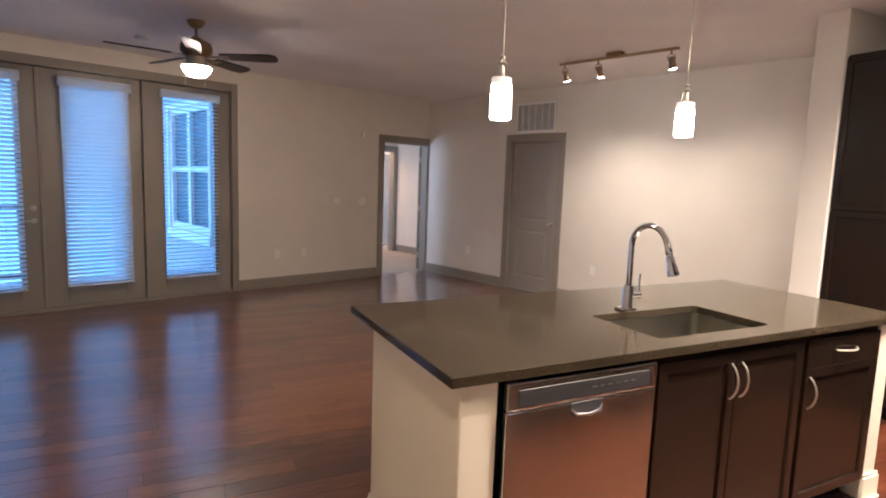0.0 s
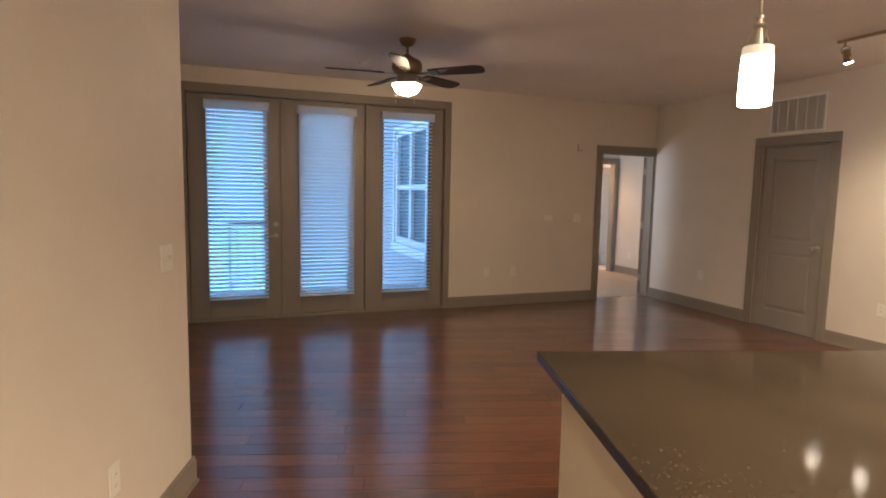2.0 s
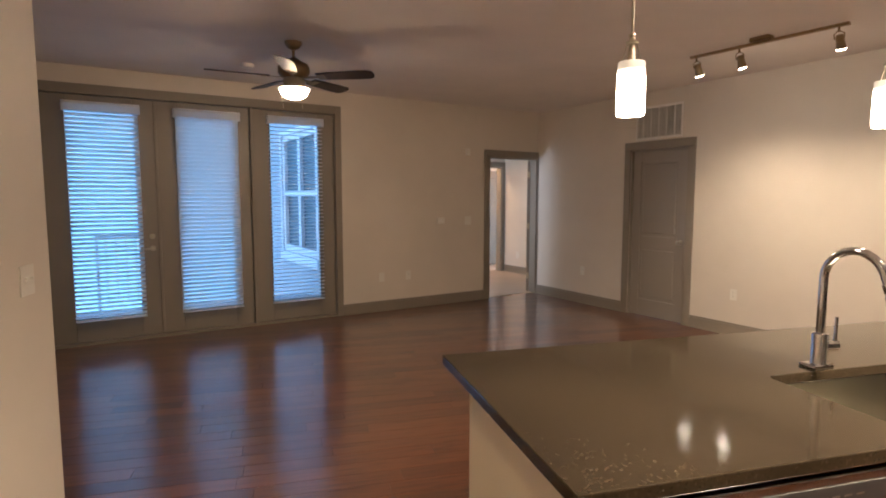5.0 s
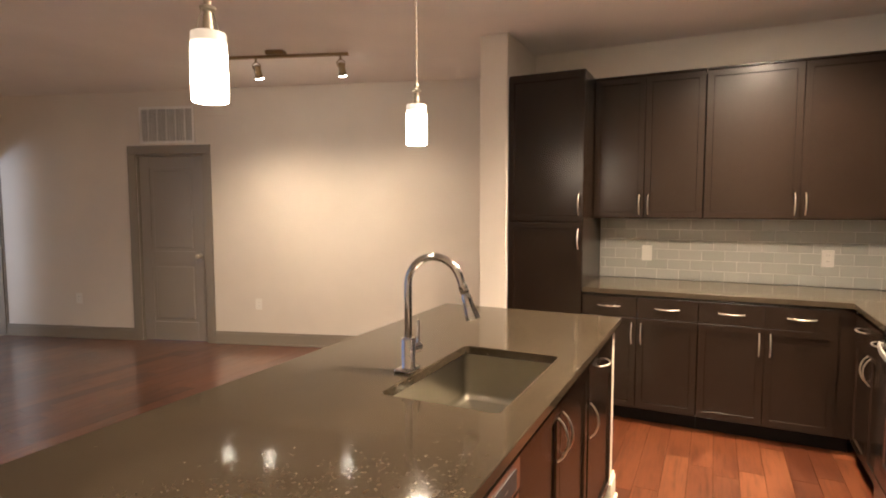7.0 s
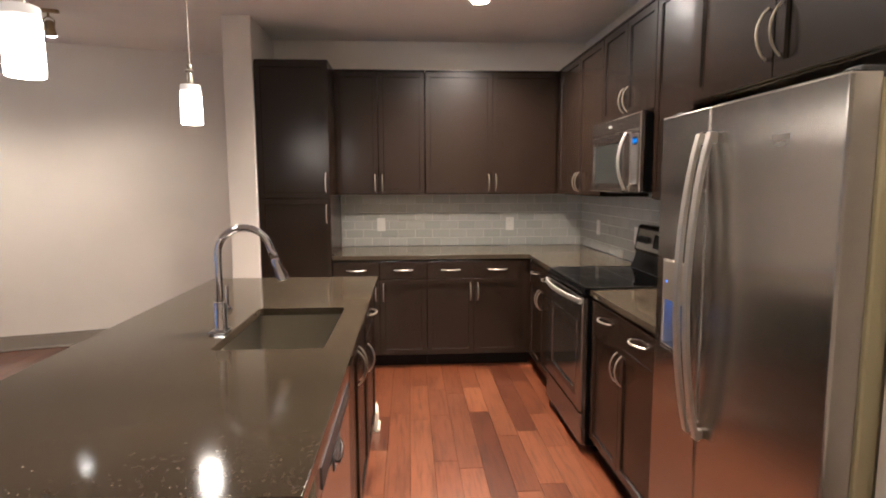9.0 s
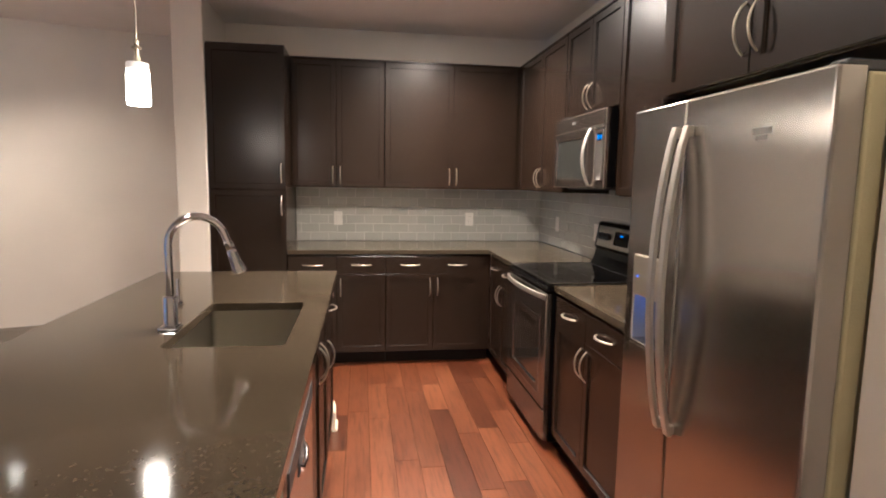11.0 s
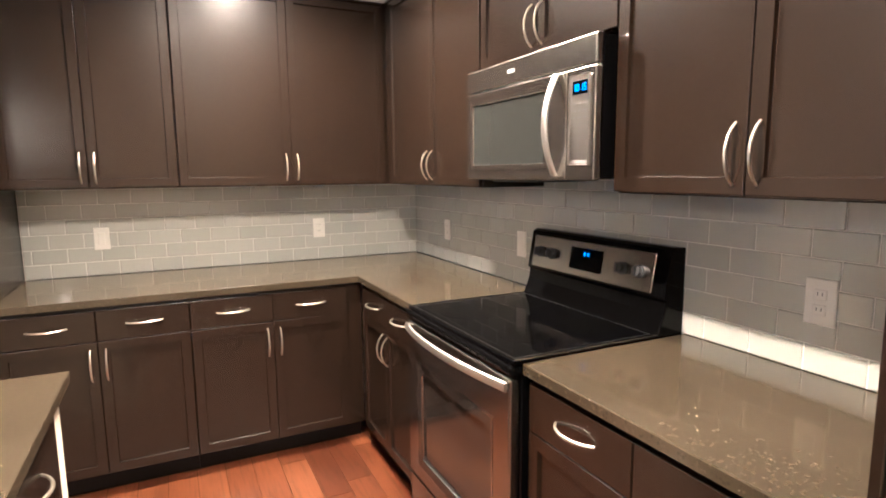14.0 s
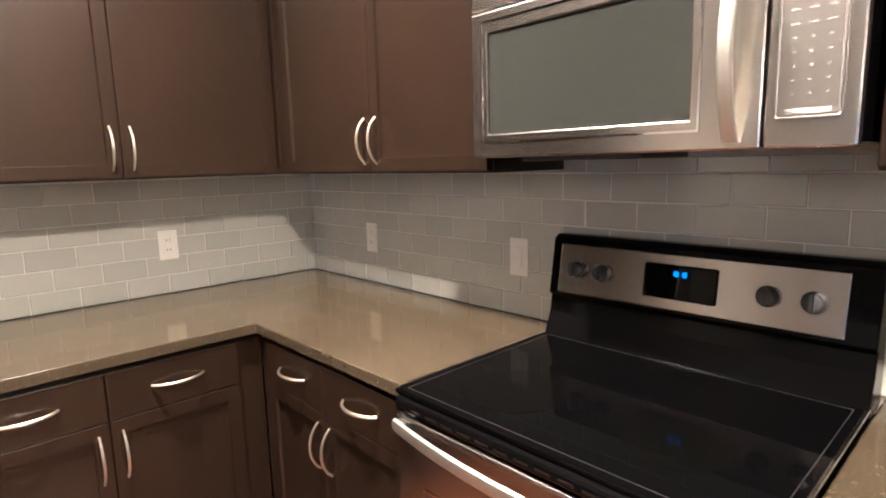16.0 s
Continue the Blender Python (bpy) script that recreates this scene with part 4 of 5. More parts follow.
def microwave():
    m = thing("microwave", pose(3.560, 0.278, 1.420, 0, 0, 180), "stainless over-range microwave oven with dark window", "microwave")
    W, H = 0.762, 0.415
    part("body", boxed(0.003, W - 0.003, 0.025, 0.393, 0.004, H - 0.004, 0.003), BLACK, m, "black casing")
    part("vent_strip", boxed(0, W, 0.0, 0.024, H - 0.085, H, 0.005, 2), STEEL, m, "stainless top vent strip")
    dw = 0.632
    d = part("door", plate(0, dw, 0.0, H - 0.088, (0.050, 0.515, 0.055, H - 0.135), 0.024, 0.004), STEEL, m, "stainless door")
    part("window", boxed(0.0505, 0.5145, 0.006, 0.018, 0.0555, H - 0.1355), MWGLASS, d, "dark smoked door window")
    bm = plate(0.030, 0.535, 0.033, H - 0.108, (0.034, 0.531, 0.037, H - 0.112), 0.001, 0.0)
    bmesh.ops.translate(bm, vec=(0, -0.0016, 0), verts=bm.verts)
    part("window_rim", bm, CHROME, d, "bright rim line")
    pts, n = [], 12
    for i in range(n + 1):
        a = -1 + 2 * i / n
        pts.append((0.590, -0.010 - 0.042 * (1 - a * a), H / 2 - 0.040 + 0.155 * a))
    bm = flat_bar(bmesh.new(), pts, 0.023, 0.010)
    part("handle", bm, HANDLESTEEL, d, "bowed satin steel handle", True)
    c = part("control_panel", boxed(dw + 0.003, W, 0.0, 0.024, 0.0, H - 0.088, 0.004, 2), STEEL, m, "stainless control panel")
    x0 = dw + 0.018
    part("keypad", boxed(x0, x0 + 0.090, -0.002, 0.0, 0.045, H - 0.108, 0.006, 2), DARKSTEEL, c, "grey keypad plate")
    part("display", boxed(x0 + 0.012, x0 + 0.080, -0.0032, -0.002, H - 0.165, H - 0.125, 0.0005), GLOSSBLACK, c, "black display")
    part("display_digits", digits(bmesh.new(), "10:15", x0 + 0.0165, H - 0.155, 0.020, -0.0032), DISPLAY, c, "glowing blue clock figures")
    wide, dot = (mesh_of("key_mark", boxed(-k, k, -0.0028, -0.002, -0.0014, 0.0014), MARKS) for k in (0.006, 0.0025))
    for r in range(8):
        for k in range(3):
            piece("key_mark", wide if r < 3 else dot, c, pose(x0 + 0.022 + 0.0235 * k, 0, H - 0.190 - 0.0205 * r))
    part("start_key", boxed(x0 + 0.014, x0 + 0.076, -0.0028, -0.002, 0.052, 0.060), MARKS, c, "pale wide key")
    bm = boxed(0.30, 0.345, -0.0008, 0, H - 0.046, H - 0.032)
    part("badge", bm, MARKS, m, "small bright maker's badge")
    part("grease_filter", boxed(0.10, 0.40, 0.06, 0.28, -0.010, 0.003, 0.003), RUBBER, m, "dark grease filter underneath")


microwave()


def cooker():
    r = thing("range", pose(3.552, 0.520, 0, 0, 0, 180), "stainless electric range with black glass cooktop", "range")
    W = 0.757
    part("body", boxed(0.002, W - 0.002, 0.0, 0.60, 0.05, 0.895, 0.004), BLACK, r, "black side panels")
    part("base", boxed(0.04, W - 0.04, 0.06, 0.55, 0.0, 0.05), TOEKICK, r)
    dz0, dz1 = 0.238, 0.868
    d = part("oven_door", plate(0.006, W - 0.006, dz0, dz1, (0.135, W - 0.135, 0.335, 0.685), 0.035, 0.006), RANGESTEEL, r, "brushed stainless oven door")
    d.matrix_local = pose(0, -0.037, 0)
    part("window", boxed(0.1355, W - 0.1355, 0.008, 0.02, 0.3355, 0.6845), DARKGLASS, d, "dark oven window")
    bm = plate(0.100, W - 0.100, 0.300, 0.720, (0.136, W - 0.136, 0.336, 0.684), 0.002, 0.0008)
    bmesh.ops.translate(bm, vec=(0, -0.0022, 0), verts=bm.verts)
    part("window_frame", bm, DARKGLASS, d, "dark glass window border")
    bm = plate(0.0962, W - 0.0962, 0.2962, 0.7238, (0.099, W - 0.099, 0.299, 0.721), 0.002, 0.0)
    bmesh.ops.translate(bm, vec=(0, -0.0024, 0), verts=bm.verts)
    part("window_rim", bm, CHROME, d, "thin bright window rim")
    pts, n = [], 16
    for i in range(n + 1):
        a = -1 + 2 * i / n
        pts.append((W / 2 + 0.366 * a, -0.010 - 0.042 * (1 - a * a), 0.851 - 0.005 * a * a))
    bm = bmesh.new()
    sec = [(0.004, -0.015), (-0.003, -0.012), (-0.006, 0.0), (-0.003, 0.012), (0.004, 0.015), (0.009, 0.0)]
    rows = [[bm.verts.new((x, y + b, z + c)) for b, c in sec] for x, y, z in pts]
    for r0, r1 in zip(rows, rows[1:]):
        for k in range(len(sec)):
            q = (k + 1) % len(sec)
            bm.faces.new((r0[k], r0[q], r1[q], r1[k]))
    bm.faces.new(rows[0])
    bm.faces.new(rows[-1])
    bmesh.ops.recalc_face_normals(bm, faces=bm.faces)
    part("handle", bm, HANDLESTEEL, d, "wide flat bowed steel oven handle", True)
    for x in (0.03, W - 0.03):
        part("handle_mount", boxed(x - 0.015, x + 0.015, -0.012, 0.0, 0.836, 0.858, 0.003), HANDLESTEEL, d)
    part("drawer", boxed(0.006, W - 0.006, -0.034, 0.0, 0.058, 0.230, 0.006, 2), RANGESTEEL, r, "stainless storage drawer")
    part("front_rim", boxed(0.0, W, -0.036, 0.02, 0.872, 0.910, 0.012, 3), BLACK, r, "black rounded front rim")
    t = part("cooktop", boxed(-0.001, W + 0.001, -0.030, 0.575, 0.910, 0.923, 0.004, 2), GLOSSBLACK, r, "glossy black ceramic cooktop")
    for cx, cy, cr in ((0.20, 0.14, 0.115), (0.55, 0.15, 0.09), (0.20, 0.41, 0.08), (0.55, 0.41, 0.10), (0.375, 0.45, 0.05)):
        bm = lathe(bmesh.new(), [(cr, -0.0004), (cr, 0.0003), (cr - 0.001, 0.0004)], 40, (cx, cy, 0.9230))
        part("burner", bm, BURNER, t, "darker round burner zone")
    for x in (-0.0015, W - 0.0065):
        part("side_trim", boxed(x, x + 0.008, -0.02, 0.52, 0.9215, 0.9255, 0.0012), STEEL, t, "thin steel edge strip")
    # thin steel outline drawn in place of the highlight along the glass edge
    bm = plate(0.022, W - 0.022, 0.0, 0.520, (0.0235, W - 0.0235, 0.0015, 0.5185), 0.0008, 0.0)
    part("edge_glint", bm, DARKSTEEL, t, "thin steel line drawn as the highlight round the glass", False, pose(0, -0.012, 0.9236, -90, 0, 0))
    me = mesh_of("vent_slot", boxed(0, 0.032, -0.0372, -0.0355, 0.886, 0.891), TOEKICK)
    for k in range(14):
        piece("vent_slot", me, r, pose(0.060 + 0.047 * k, 0, 0))
    # back console, leaning back
    bm = bmesh.new()
    prof = [(0.520, 0.923), (0.545, 0.985), (0.552, 1.030), (0.540, 1.036), (0.566, 1.192), (0.585, 1.203), (0.632, 1.200), (0.632, 0.90), (0.520, 0.90)]
    a = [bm.verts.new((0.0, y, z)) for y, z in prof]
    b = [bm.verts.new((W, y, z)) for y, z in prof]
    for i in range(len(prof)):
        j = (i + 1) % len(prof)
        bm.faces.new((a[i], a[j], b[j], b[i]))
    bm.faces.new(a)
    bm.faces.new(b)
    bmesh.ops.recalc_face_normals(bm, faces=bm.faces)
    bmesh.ops.bevel(bm, geom=[e for e in bm.edges if e.calc_face_angle(0) > 0.5], offset=0.004, segments=2, affect="EDGES", profile=0.5)
    c = part("console", bm, BLACK, r, "black back console")
    lean = pose(0, 0.541, 1.044, -9.5, 0, 0)
    p = part("control_panel", boxed(0.030, W - 0.052, -0.004, 0.006, 0.0, 0.138, 0.004, 2), STEEL, c, "brushed steel control panel")
    p.matrix_local = lean
    for x in (0.090, 0.168, 0.563, 0.648):
        k = lathe(bmesh.new(), [(0.023, 0), (0.023, 0.010), (0.019, 0.013), (0.018, 0.026), (0.015, 0.028)], 24)
        box(k, -0.004, 0.004, -0.018, 0.018, 0.024, 0.034, 0.001)
        q = part("knob", k, RUBBER, c, "black control knob", True)
        q.matrix_local = lean @ pose(x, -0.004, 0.068, 90, 0, 0)
    q = part("display", boxed(0.283, 0.458, -0.0058, -0.004, 0.028, 0.112, 0.004), GLOSSBLACK, c, "black display panel")
    q.matrix_local = lean
    q = part("display_digits", digits(bmesh.new(), "10:15", 0.352, 0.084, 0.012, -0.0058), DISPLAY, c, "glowing blue clock figures")
    q.matrix_local = lean


cooker()

# ---- lamps ----


def pendant(x, y):
    p = thing("pendant_lamp", pose(x, y, 1.742), "lit opal glass cylinder pendant on a slim rod", "pendant lamp", "pendants over the island")
    part("shade", lathe(bmesh.new(), [(0.042, 0.004), (0.0455, 0.006), (0.0465, 0.03), (0.0455, 0.120), (0.0450, 0.140), (0.0447, 0.155), (0.0445, 0.178), (0.0425, 0.181), (0.0405, 0.176), (0.012, 0.172)], 36), PENDANT, p, "opal glass cylinder, brightest round its bulb", True)
    part("socket", lathe(bmesh.new(), [(0.014, 0.172), (0.0135, 0.20), (0.0095, 0.236), (0.020, 0.240), (0.021, 0.246), (0.010, 0.252), (0.009, 0.262), (0.012, 0.266), (0.011, 0.273), (0.005, 0.278)], 20), NICKEL, p, "nickel socket cap", True)
    bm = bmesh.new()
    for side in (-1, 1):
        tube(bm, [(side * 0.043, 0, 0.172), (side * 0.034, 0, 0.196), (side * 0.017, 0, 0.243)], 0.0018, 8)
    part("bracket", bm, NICKEL, p, "two thin nickel arms holding the glass", True)
    part("rod", tube(bmesh.new(), [(0, 0, 0.28), (0, 0, CEIL - 1.742 - 0.02)], 0.0045, 10), NICKEL, p, "slim nickel rod", True)
    part("canopy", lathe(bmesh.new(), [(0.012, CEIL - 1.742 - 0.028), (0.055, CEIL - 1.742 - 0.018), (0.062, CEIL - 1.742 - 0.004), (0.062, CEIL - 1.742)], 24), NICKEL, p, "", True)


pendant(1.514, 2.457)
pendant(2.660, 2.464)


def track_light():
    cx, cy = 3.955, 4.44
    turn = ANG - 90 + 2
    t = thing("track_light", pose(cx, cy, CEIL, 0, 0, turn), "bronze ceiling track with three lit spot heads", "track light")
    part("track", boxed(-0.595, 0.595, -0.017, 0.017, -0.055, -0.033, 0.002), BRONZE, t)
    part("canopy", boxed(-0.075, 0.075, -0.045, 0.045, -0.034, 0.0, 0.006), BRONZE, t)
    for x in (-0.54, -0.17, 0.53):
        h = part("head", lathe(bmesh.new(), [(0.020, 0.0), (0.026, 0.012), (0.028, 0.06), (0.034, 0.095), (0.034, 0.10)], 24), BRONZE, t, "bronze spot head", True)
        h.matrix_local = pose(x, 0.012, -0.105, 0, 154, 90)
        bm = bmesh.new()
        tube(bm, [(x, 0, -0.055), (x, 0, -0.085)], 0.008, 10)
        tube(bm, [(x - 0.03, 0.015, -0.135), (x - 0.033, 0.008, -0.10), (x - 0.01, 0, -0.085), (x + 0.01, 0, -0.085), (x + 0.033, 0.008, -0.10), (x + 0.03, 0.015, -0.135)], 0.004, 8)
        part("yoke", bm, BRONZE, t, "", True)
        b = part("bulb", lathe(bmesh.new(), [(0.004, 0.1005), (0.031, 0.1005), (0.028, 0.107), (0.004, 0.110)], 24), BULB, h, "glowing bulb face", True)
    return turn


turn = track_light()
for x, along in ((-0.54, -0.15), (-0.17, 0.10), (0.53, 0.55)):
    m = pose(3.955, 4.44, CEIL, 0, 0, turn)
    eye = m @ Vector((x, 0.075, -0.225))
    goal = m @ Vector((x + along, 1.15, -2.7))
    spot("track_lamp", eye, goal, 19, 104, (1.0, 0.70, 0.42), 0.02, 1.0)


def ceiling_fan():
    x, y = 0.44, 5.55
    f = thing("ceiling_fan", pose(x, y, CEIL), "brass ceiling fan with dark blades and lit bowl", "ceiling fan")
    part("canopy", lathe(bmesh.new(), [(0.070, 0.0), (0.068, -0.02), (0.045, -0.05), (0.016, -0.062)], 28), BRONZE, f, "", True)
    part("downrod", tube(bmesh.new(), [(0, 0, -0.055), (0, 0, -0.15)], 0.012, 12), BRONZE, f, "", True)
    part("motor", lathe(bmesh.new(), [(0.020, -0.120), (0.040, -0.135), (0.060, -0.150), (0.112, -0.175), (0.126, -0.205), (0.126, -0.245), (0.105, -0.275), (0.080, -0.285)], 36), BRONZE, f, "brass motor housing", True)
    # rim widened past the bowl, added to keep its light off the blades
    part("light_collar", lathe(bmesh.new(), [(0.075, -0.283), (0.085, -0.300), (0.082, -0.345), (0.105, -0.358), (0.136, -0.368), (0.137, -0.374)], 32), NICKEL, f, "", True)
    part("light_bowl", lathe(bmesh.new(), [(0.114, -0.368), (0.112, -0.390), (0.098, -0.418), (0.070, -0.440), (0.030, -0.452), (0.004, -0.454)], 32), FANGLASS, f, "glowing glass bowl", True)
    for sx in (-0.09, 0.06):
        bm = bmesh.new()
        tube(bm, [(sx, -0.05, -0.365), (sx, -0.05, -0.50)], 0.0015, 6)
        cyl(bm, (sx, -0.05, -0.53), 0.005, 0.004, 0.03, 10)
        part("pull_chain", bm, NICKEL, f)
    bm = bmesh.new()
    out = [(0.20, -0.052), (0.30, -0.060), (0.55, -0.072), (0.63, -0.068), (0.665, -0.045), (0.672, 0.0),
           (0.665, 0.045), (0.63, 0.068), (0.55, 0.072), (0.30, 0.060), (0.20, 0.052)]
    face = bm.faces.new([bm.verts.new((a, b, 0.0)) for a, b in out])
    r = bmesh.ops.extrude_face_region(bm, geom=[face])
    bmesh.ops.translate(bm, vec=(0, 0, 0.008), verts=[v for v in r["geom"] if isinstance(v, bmesh.types.BMVert)])
    bmesh.ops.recalc_face_normals(bm, faces=bm.faces)
    blade = mesh_of("blade", bm, FANBLADE)
    bm = boxed(0.08, 0.26, -0.018, 0.018, -0.004, 0.0, 0.001)
    box(bm, 0.20, 0.27, -0.040, 0.040, -0.005, -0.001, 0.001)
    iron = mesh_of("blade_iron", bm, BRONZE)
    for k in range(5):
        m = pose(0, 0, -0.282, 0, 0, -25 + 72 * k) @ pose(0, 0, 0, -13, 0, 0)
        b = piece("blade", blade, f, m)
        piece("blade_iron", iron, b, Matrix())


ceiling_fan()


def can_light(x, y):
    c = thing("recessed_light", pose(x, y, CEIL), "small lit recessed ceiling light with white ring", "recessed light", "recessed kitchen lights")
    bm = bmesh.new()
    lathe(bm, [(0.060, -0.001), (0.075, -0.006), (0.086, -0.004), (0.088, 0.0)], 32)
    part("ring", bm, WHITE, c, "white trim ring", True)
    part("lens", lathe(bmesh.new(), [(0.058, -0.001), (0.056, -0.0085), (0.004, -0.009)], 28), CANLENS, c, "glowing lens", True)


for cx, cy in CANS:
    can_light(cx, cy)

# ---- outlets, switches, vent ----


def wall_plate(name, m, label, category, style="outlet", w=0.074, h=0.118):
    p = thing(name, m, label, category)
    part("plate", boxed(-w / 2, w / 2, -0.006, 0, -h / 2, h / 2, 0.003, 2), WHITE, p)
    if style == "outlet":
        for z in (-0.020, 0.020):
            part("socket", boxed(-0.017, 0.017, -0.0085, -0.006, z - 0.014, z + 0.014, 0.002), WHITE, p)
        for z in (-0.020, 0.020):
            for x in (-0.006, 0.006):
                part("slot", boxed(x - 0.001, x + 0.001, -0.0088, -0.0085, z - 0.003, z + 0.006), RUBBER, p)
    elif style == "rocker":
        part("rocker", boxed(-0.016, 0.016, -0.010, -0.006, -0.033, 0.033, 0.002), WHITE, p)
    else:
        for x in (-0.023, 0.023):
            part("toggle", boxed(x - 0.005, x + 0.005, -0.017, -0.006, -0.006, 0.012, 0.002), WHITE, p)
    return p


TF = 0.0085
for y, s in ((1.717, "rocker"), (0.550, "outlet")):
    wall_plate("wall_outlet", pose(FAR_X - TF, y, 1.112, 0, 0, -90), "white outlet plate on the grey tiles", "outlet", s)
for x, s in ((4.520, "outlet"), (3.732, "rocker"), (2.370, "outlet")):
    wall_plate("wall_outlet", pose(x, SOUTH_Y + TF, 1.108, 0, 0, 180), "white outlet plate on the grey tiles", "outlet", s, 0.080 if x < 3 else 0.074, 0.122)
wall_plate("light_switch", pose(LW_X, 3.245, 1.150, 0, 0, 90), "white double light switch on the hall wall", "light switch", "toggle", 0.118)
wall_plate("wall_outlet", pose(LW_X, 2.745, 0.405, 0, 0, 90), "white outlet low on the hall wall", "outlet")
wall_plate("wall_outlet", living(3.687, WIN_V, 0.44), "white outlet low on the living room wall", "outlet", "rocker")
wall_plate("wall_outlet", living(4.072, WIN_V, 0.44), "white outlet low on the living room wall", "outlet")
wall_plate("light_switch", living(5.019, WIN_V, 1.137), "white light switch beside the bedroom door", "light switch", "toggle", 0.11)
wall_plate("wall_outlet", living(EAST_U, 6.104, 0.45, -90), "white outlet low on the beige wall", "outlet")
wall_plate("wall_outlet", living(EAST_U, 3.944, 0.44, -90), "white outlet low on the beige wall", "outlet")
wall_plate("wall_outlet", living(7.15, 8.55, 0.40, -90), "white outlet on the bedroom wall", "outlet")
t = thing("thermostat", living(4.567, WIN_V, 1.145), "small white thermostat on the living room wall", "thermostat")
part("body", boxed(-0.06, 0.06, -0.024, 0, -0.042, 0.042, 0.008, 2), WHITE, t)
part("screen", boxed(-0.035, 0.020, -0.0248, -0.024, -0.016, 0.020, 0.0002), GRILLE, t)
t = thing("motion_sensor", living(5.005, WIN_V, 2.084), "small white alarm sensor high on the wall", "sensor")
part("body", boxed(-0.032, 0.032, -0.04, 0, -0.05, 0.05, 0.014, 3), WHITE, t)


def vent():
    v = thing("return_air_vent", living(EAST_U, 5.262, 2.150, -90), "white slatted return air vent above the closed door", "air vent")
    w, h = 0.645, 0.392
    # no duct is built: a dark sheet gives the shade between the slats
    part("backing", boxed(0.01, w - 0.01, -0.003, -0.001, 0.01, h - 0.01), RUBBER, v, "flat dark sheet as the duct's shade behind the slats")
    bm = plate(0, w, 0, h, (0.028, w - 0.028, 0.028, h - 0.028), 0.012, 0.003)
    bmesh.ops.translate(bm, vec=(0, -0.014, 0), verts=bm.verts)
    part("frame", bm, GRILLE, v)
    me = mesh_of("slat", boxed(0.026, w - 0.026, -0.009, 0.009, -0.0008, 0.0008), GRILLE)
    for i in range(24):
        piece("slat", me, v, pose(0, -0.0105, 0.036 + i * 0.0139, 38, 0, 0) )
    me = mesh_of("bar", boxed(-0.006, 0.006, -0.0145, -0.0125, 0.028, h - 0.028), GRILLE)
    for i in range(1, 6):
        piece("bar", me, v, pose(w * i / 6, 0, 0))


vent()
sx, sy = 0.02, 6.45
s = thing("smoke_detector", pose(sx, sy, CEIL), "round smoke detector on the ceiling", "smoke detector")
part("body", lathe(bmesh.new(), [(0.065, 0.0), (0.065, -0.018), (0.055, -0.032), (0.02, -0.038)], 28), WHITE, s, "", True)

# ---- wall tiles ----
TW, TH, TG, TT = 0.1524, 0.0762, 0.003, 0.008


def tile_mesh(w, h, store={}):
    key = (round(w, 4), round(h, 4))
    if key not in store:
        bm = bmesh.new()
        b = min(0.0022, w / 3)
        lo = [bm.verts.new(p) for p in ((0, 0, 0), (w, 0, 0), (w, 0, h), (0, 0, h))]
        mid = [bm.verts.new(p) for p in ((0, -TT + b, 0), (w, -TT + b, 0), (w, -TT + b, h), (0, -TT + b, h))]
        hi = [bm.verts.new(p) for p in ((b, -TT, b), (w - b, -TT, b), (w - b, -TT, h - b), (b, -TT, h - b))]
        for r0, r1 in ((lo, mid), (mid, hi)):
            for i in range(4):
                bm.faces.new((r0[i], r0[(i + 1) % 4], r1[(i + 1) % 4], r1[i]))
        bm.faces.new(hi)
        bmesh.ops.recalc_face_normals(bm, faces=bm.faces)
        store[key] = mesh_of("tile", bm, TILE)
    return store[key]


def backsplash(m, width, z0, z1, label, skip=None):
    """Running-bond tiles along local x on a face at y=0 towards -y."""
    s = thing("backsplash", m, label, "tiled wall", kind="structure")
    part("grout", boxed(0, width, -0.0055, -0.0005, z0, z1), GROUT, s, "pale grout bed")
    row, z = 0, z0
    while z < z1 - 0.01:
        h = min(TH, z1 - z) - TG
        x = -(TW + TG) * (0.5 if row % 2 else 0.0) - 0.04
        while x < width:
            a, b = max(x, 0.0), min(x + TW, width)
            if b - a > 0.003 and not (skip and skip(a, b, z)):
                piece("tile", tile_mesh(b - a, h), s, pose(a, 0, z))
            x += TW + TG
        z += TH
        row += 1


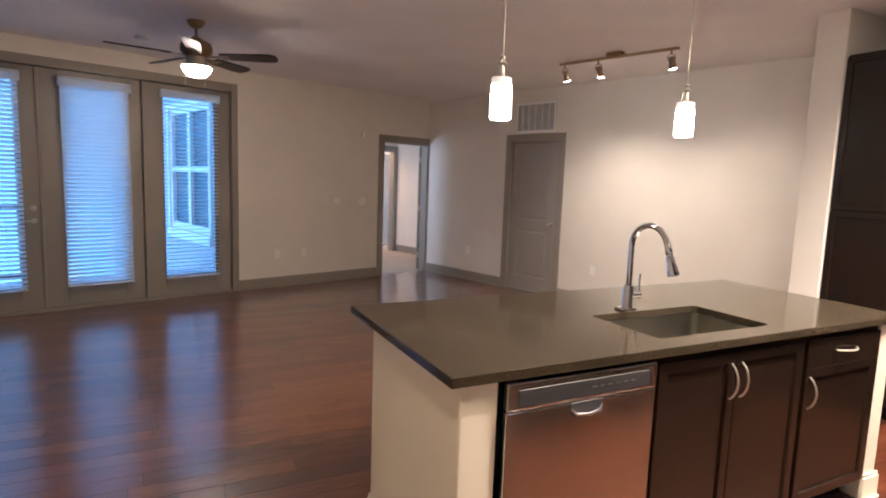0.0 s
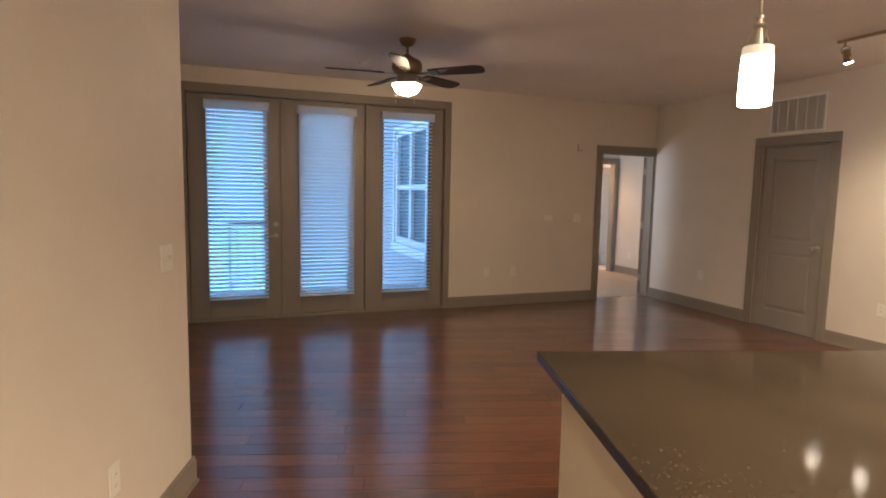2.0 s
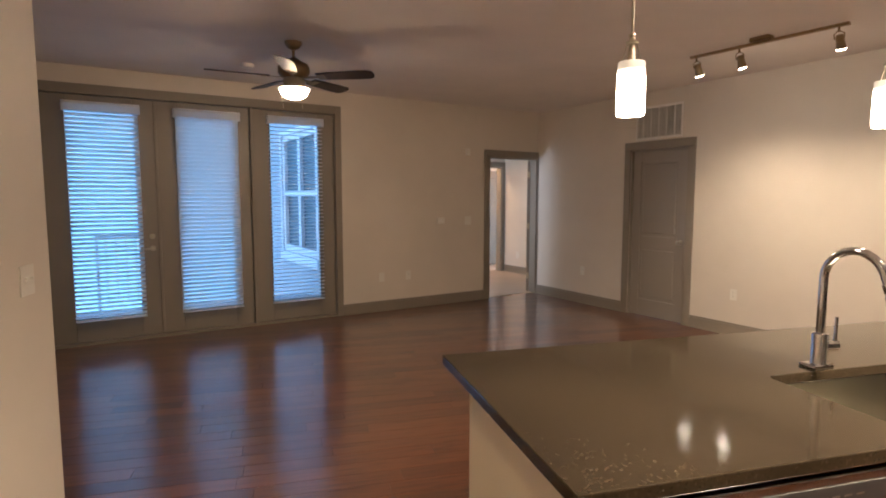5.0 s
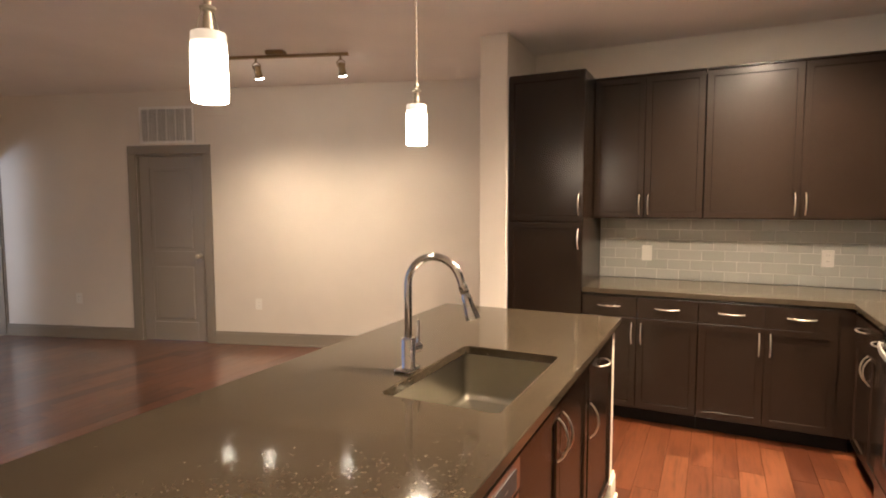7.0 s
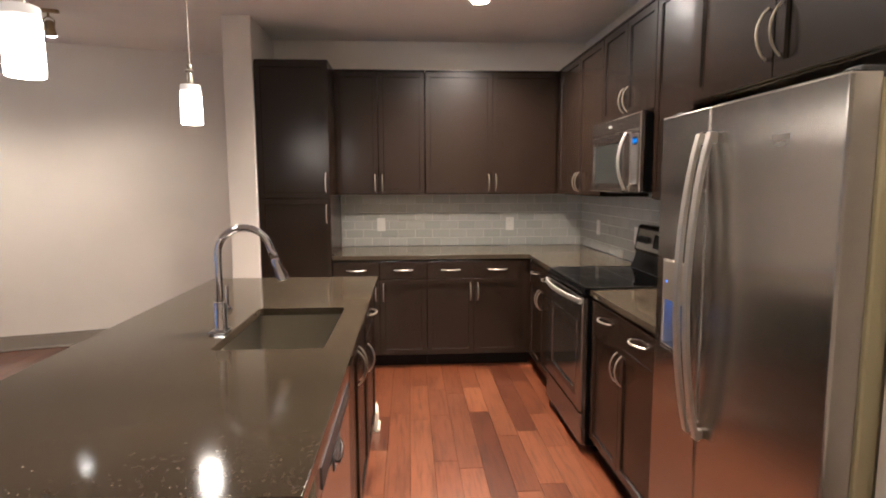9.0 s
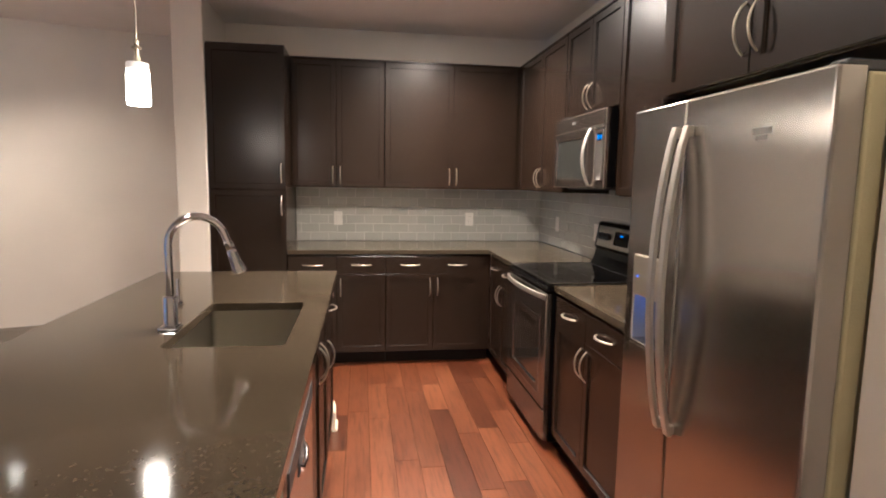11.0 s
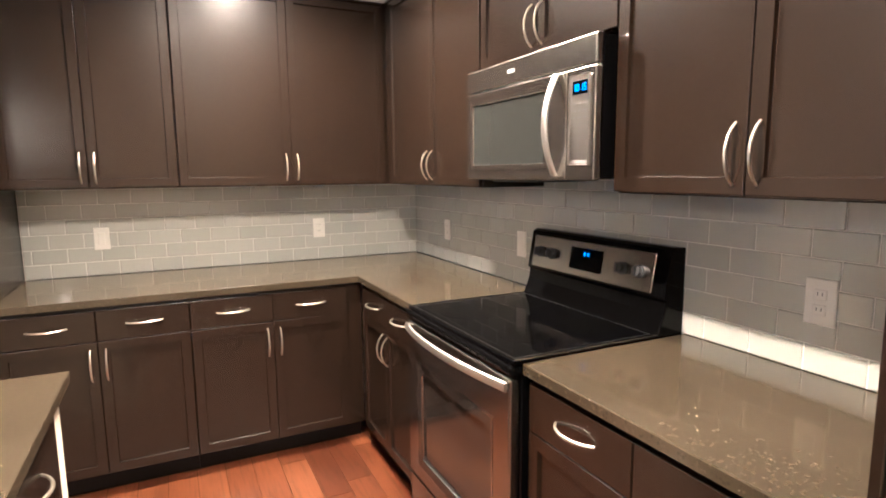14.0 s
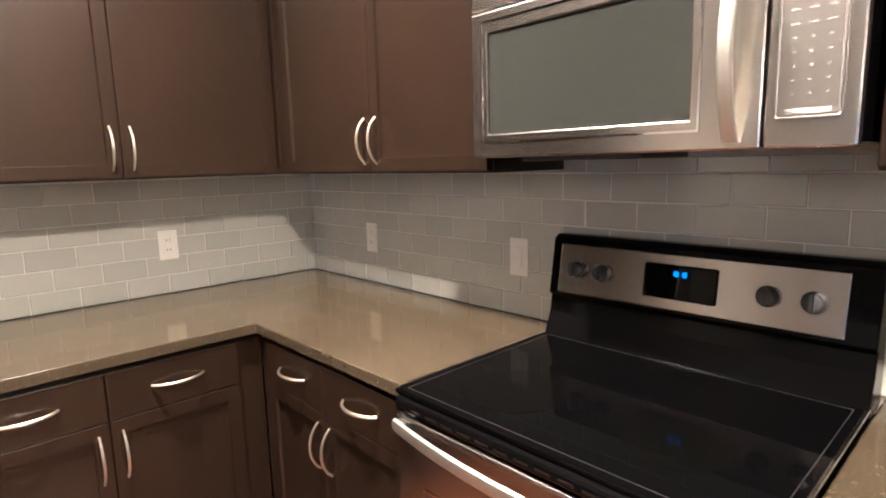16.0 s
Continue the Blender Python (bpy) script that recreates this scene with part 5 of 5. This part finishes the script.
backsplash(pose(FAR_X, 2.068, 0, 0, 0, -90), 2.068 - SOUTH_Y - 0.006, CT + 0.001, UB, "grey glazed running-bond tiles above the far worktop")
backsplash(pose(FAR_X - 0.009, SOUTH_Y, 0, 0, 0, 180), FAR_X - 0.009 - 1.97, CT + 0.001, UB + 0.03, "grey glazed running-bond tiles behind the range")

# ---- floor planks ----
PW = 0.127


def plank_verts(x0, x1, y0, y1):
    g = 0.0009
    x0, x1, y0, y1 = x0 + g, x1 - g, y0 + g, y1 - g
    v = [(x, y, z) for z in (-0.012, 0.0) for x, y in ((x0, y0), (x1, y0), (x1, y1), (x0, y1))]
    f = [(0, 1, 5, 4), (1, 2, 6, 5), (2, 3, 7, 6), (3, 0, 4, 7), (4, 5, 6, 7)]
    return v, f


def span(y):
    xs = []
    for (ax, ay), (bx, by) in zip(PLAN, PLAN[1:] + PLAN[:1]):
        if (ay - y) * (by - y) < 0:
            xs.append(ax + (bx - ax) * (y - ay) / (by - ay))
    xs.sort()
    return list(zip(xs[::2], xs[1::2]))


rng = random.Random(7)
PLANK_MESH = {}
near = 0
far_v, far_f = [], []
rows = int((9.6 + 3.1) / PW) + 1
for r in range(rows):
    y0 = -3.1 + r * PW
    for a, b in span(y0 + PW / 2):
        x = a - rng.uniform(0, 1.0)
        while x < b:
            length = rng.choice((0.45, 0.6, 0.75, 0.9, 1.05, 1.2, 1.5))
            s, e = max(x, a), min(x + length, b)
            x += length
            if e - s < 0.05:
                continue
            walked = 0.2 < y0 < 1.75 and e > 0.3
            front = 2.6 < y0 < 4.6 and s < 3.6 and e > -1.0
            if (walked or front) and near < 300:
                near += 1
                key = round(e - s, 3)
                if key not in PLANK_MESH:
                    v, f = plank_verts(0, e - s, 0, PW)
                    me = bpy.data.meshes.new("plank")
                    me.from_pydata(v, [], f)
                    me.materials.append(PLANK)
                    PLANK_MESH[key] = me
                piece("plank", PLANK_MESH[key], FLOOR, pose(s, y0, 0))
            else:
                v, f = plank_verts(s, e, y0, y0 + PW)
                n = len(far_v)
                far_v += v
                far_f += [tuple(i + n for i in q) for q in f]
me = bpy.data.meshes.new("planks")
me.from_pydata(far_v, [], far_f)
me.materials.append(PLANKS)
rest = new("planks", me)
rest.parent = FLOOR
tagged(rest, "glossy reddish cherry planks", kind="stuff")
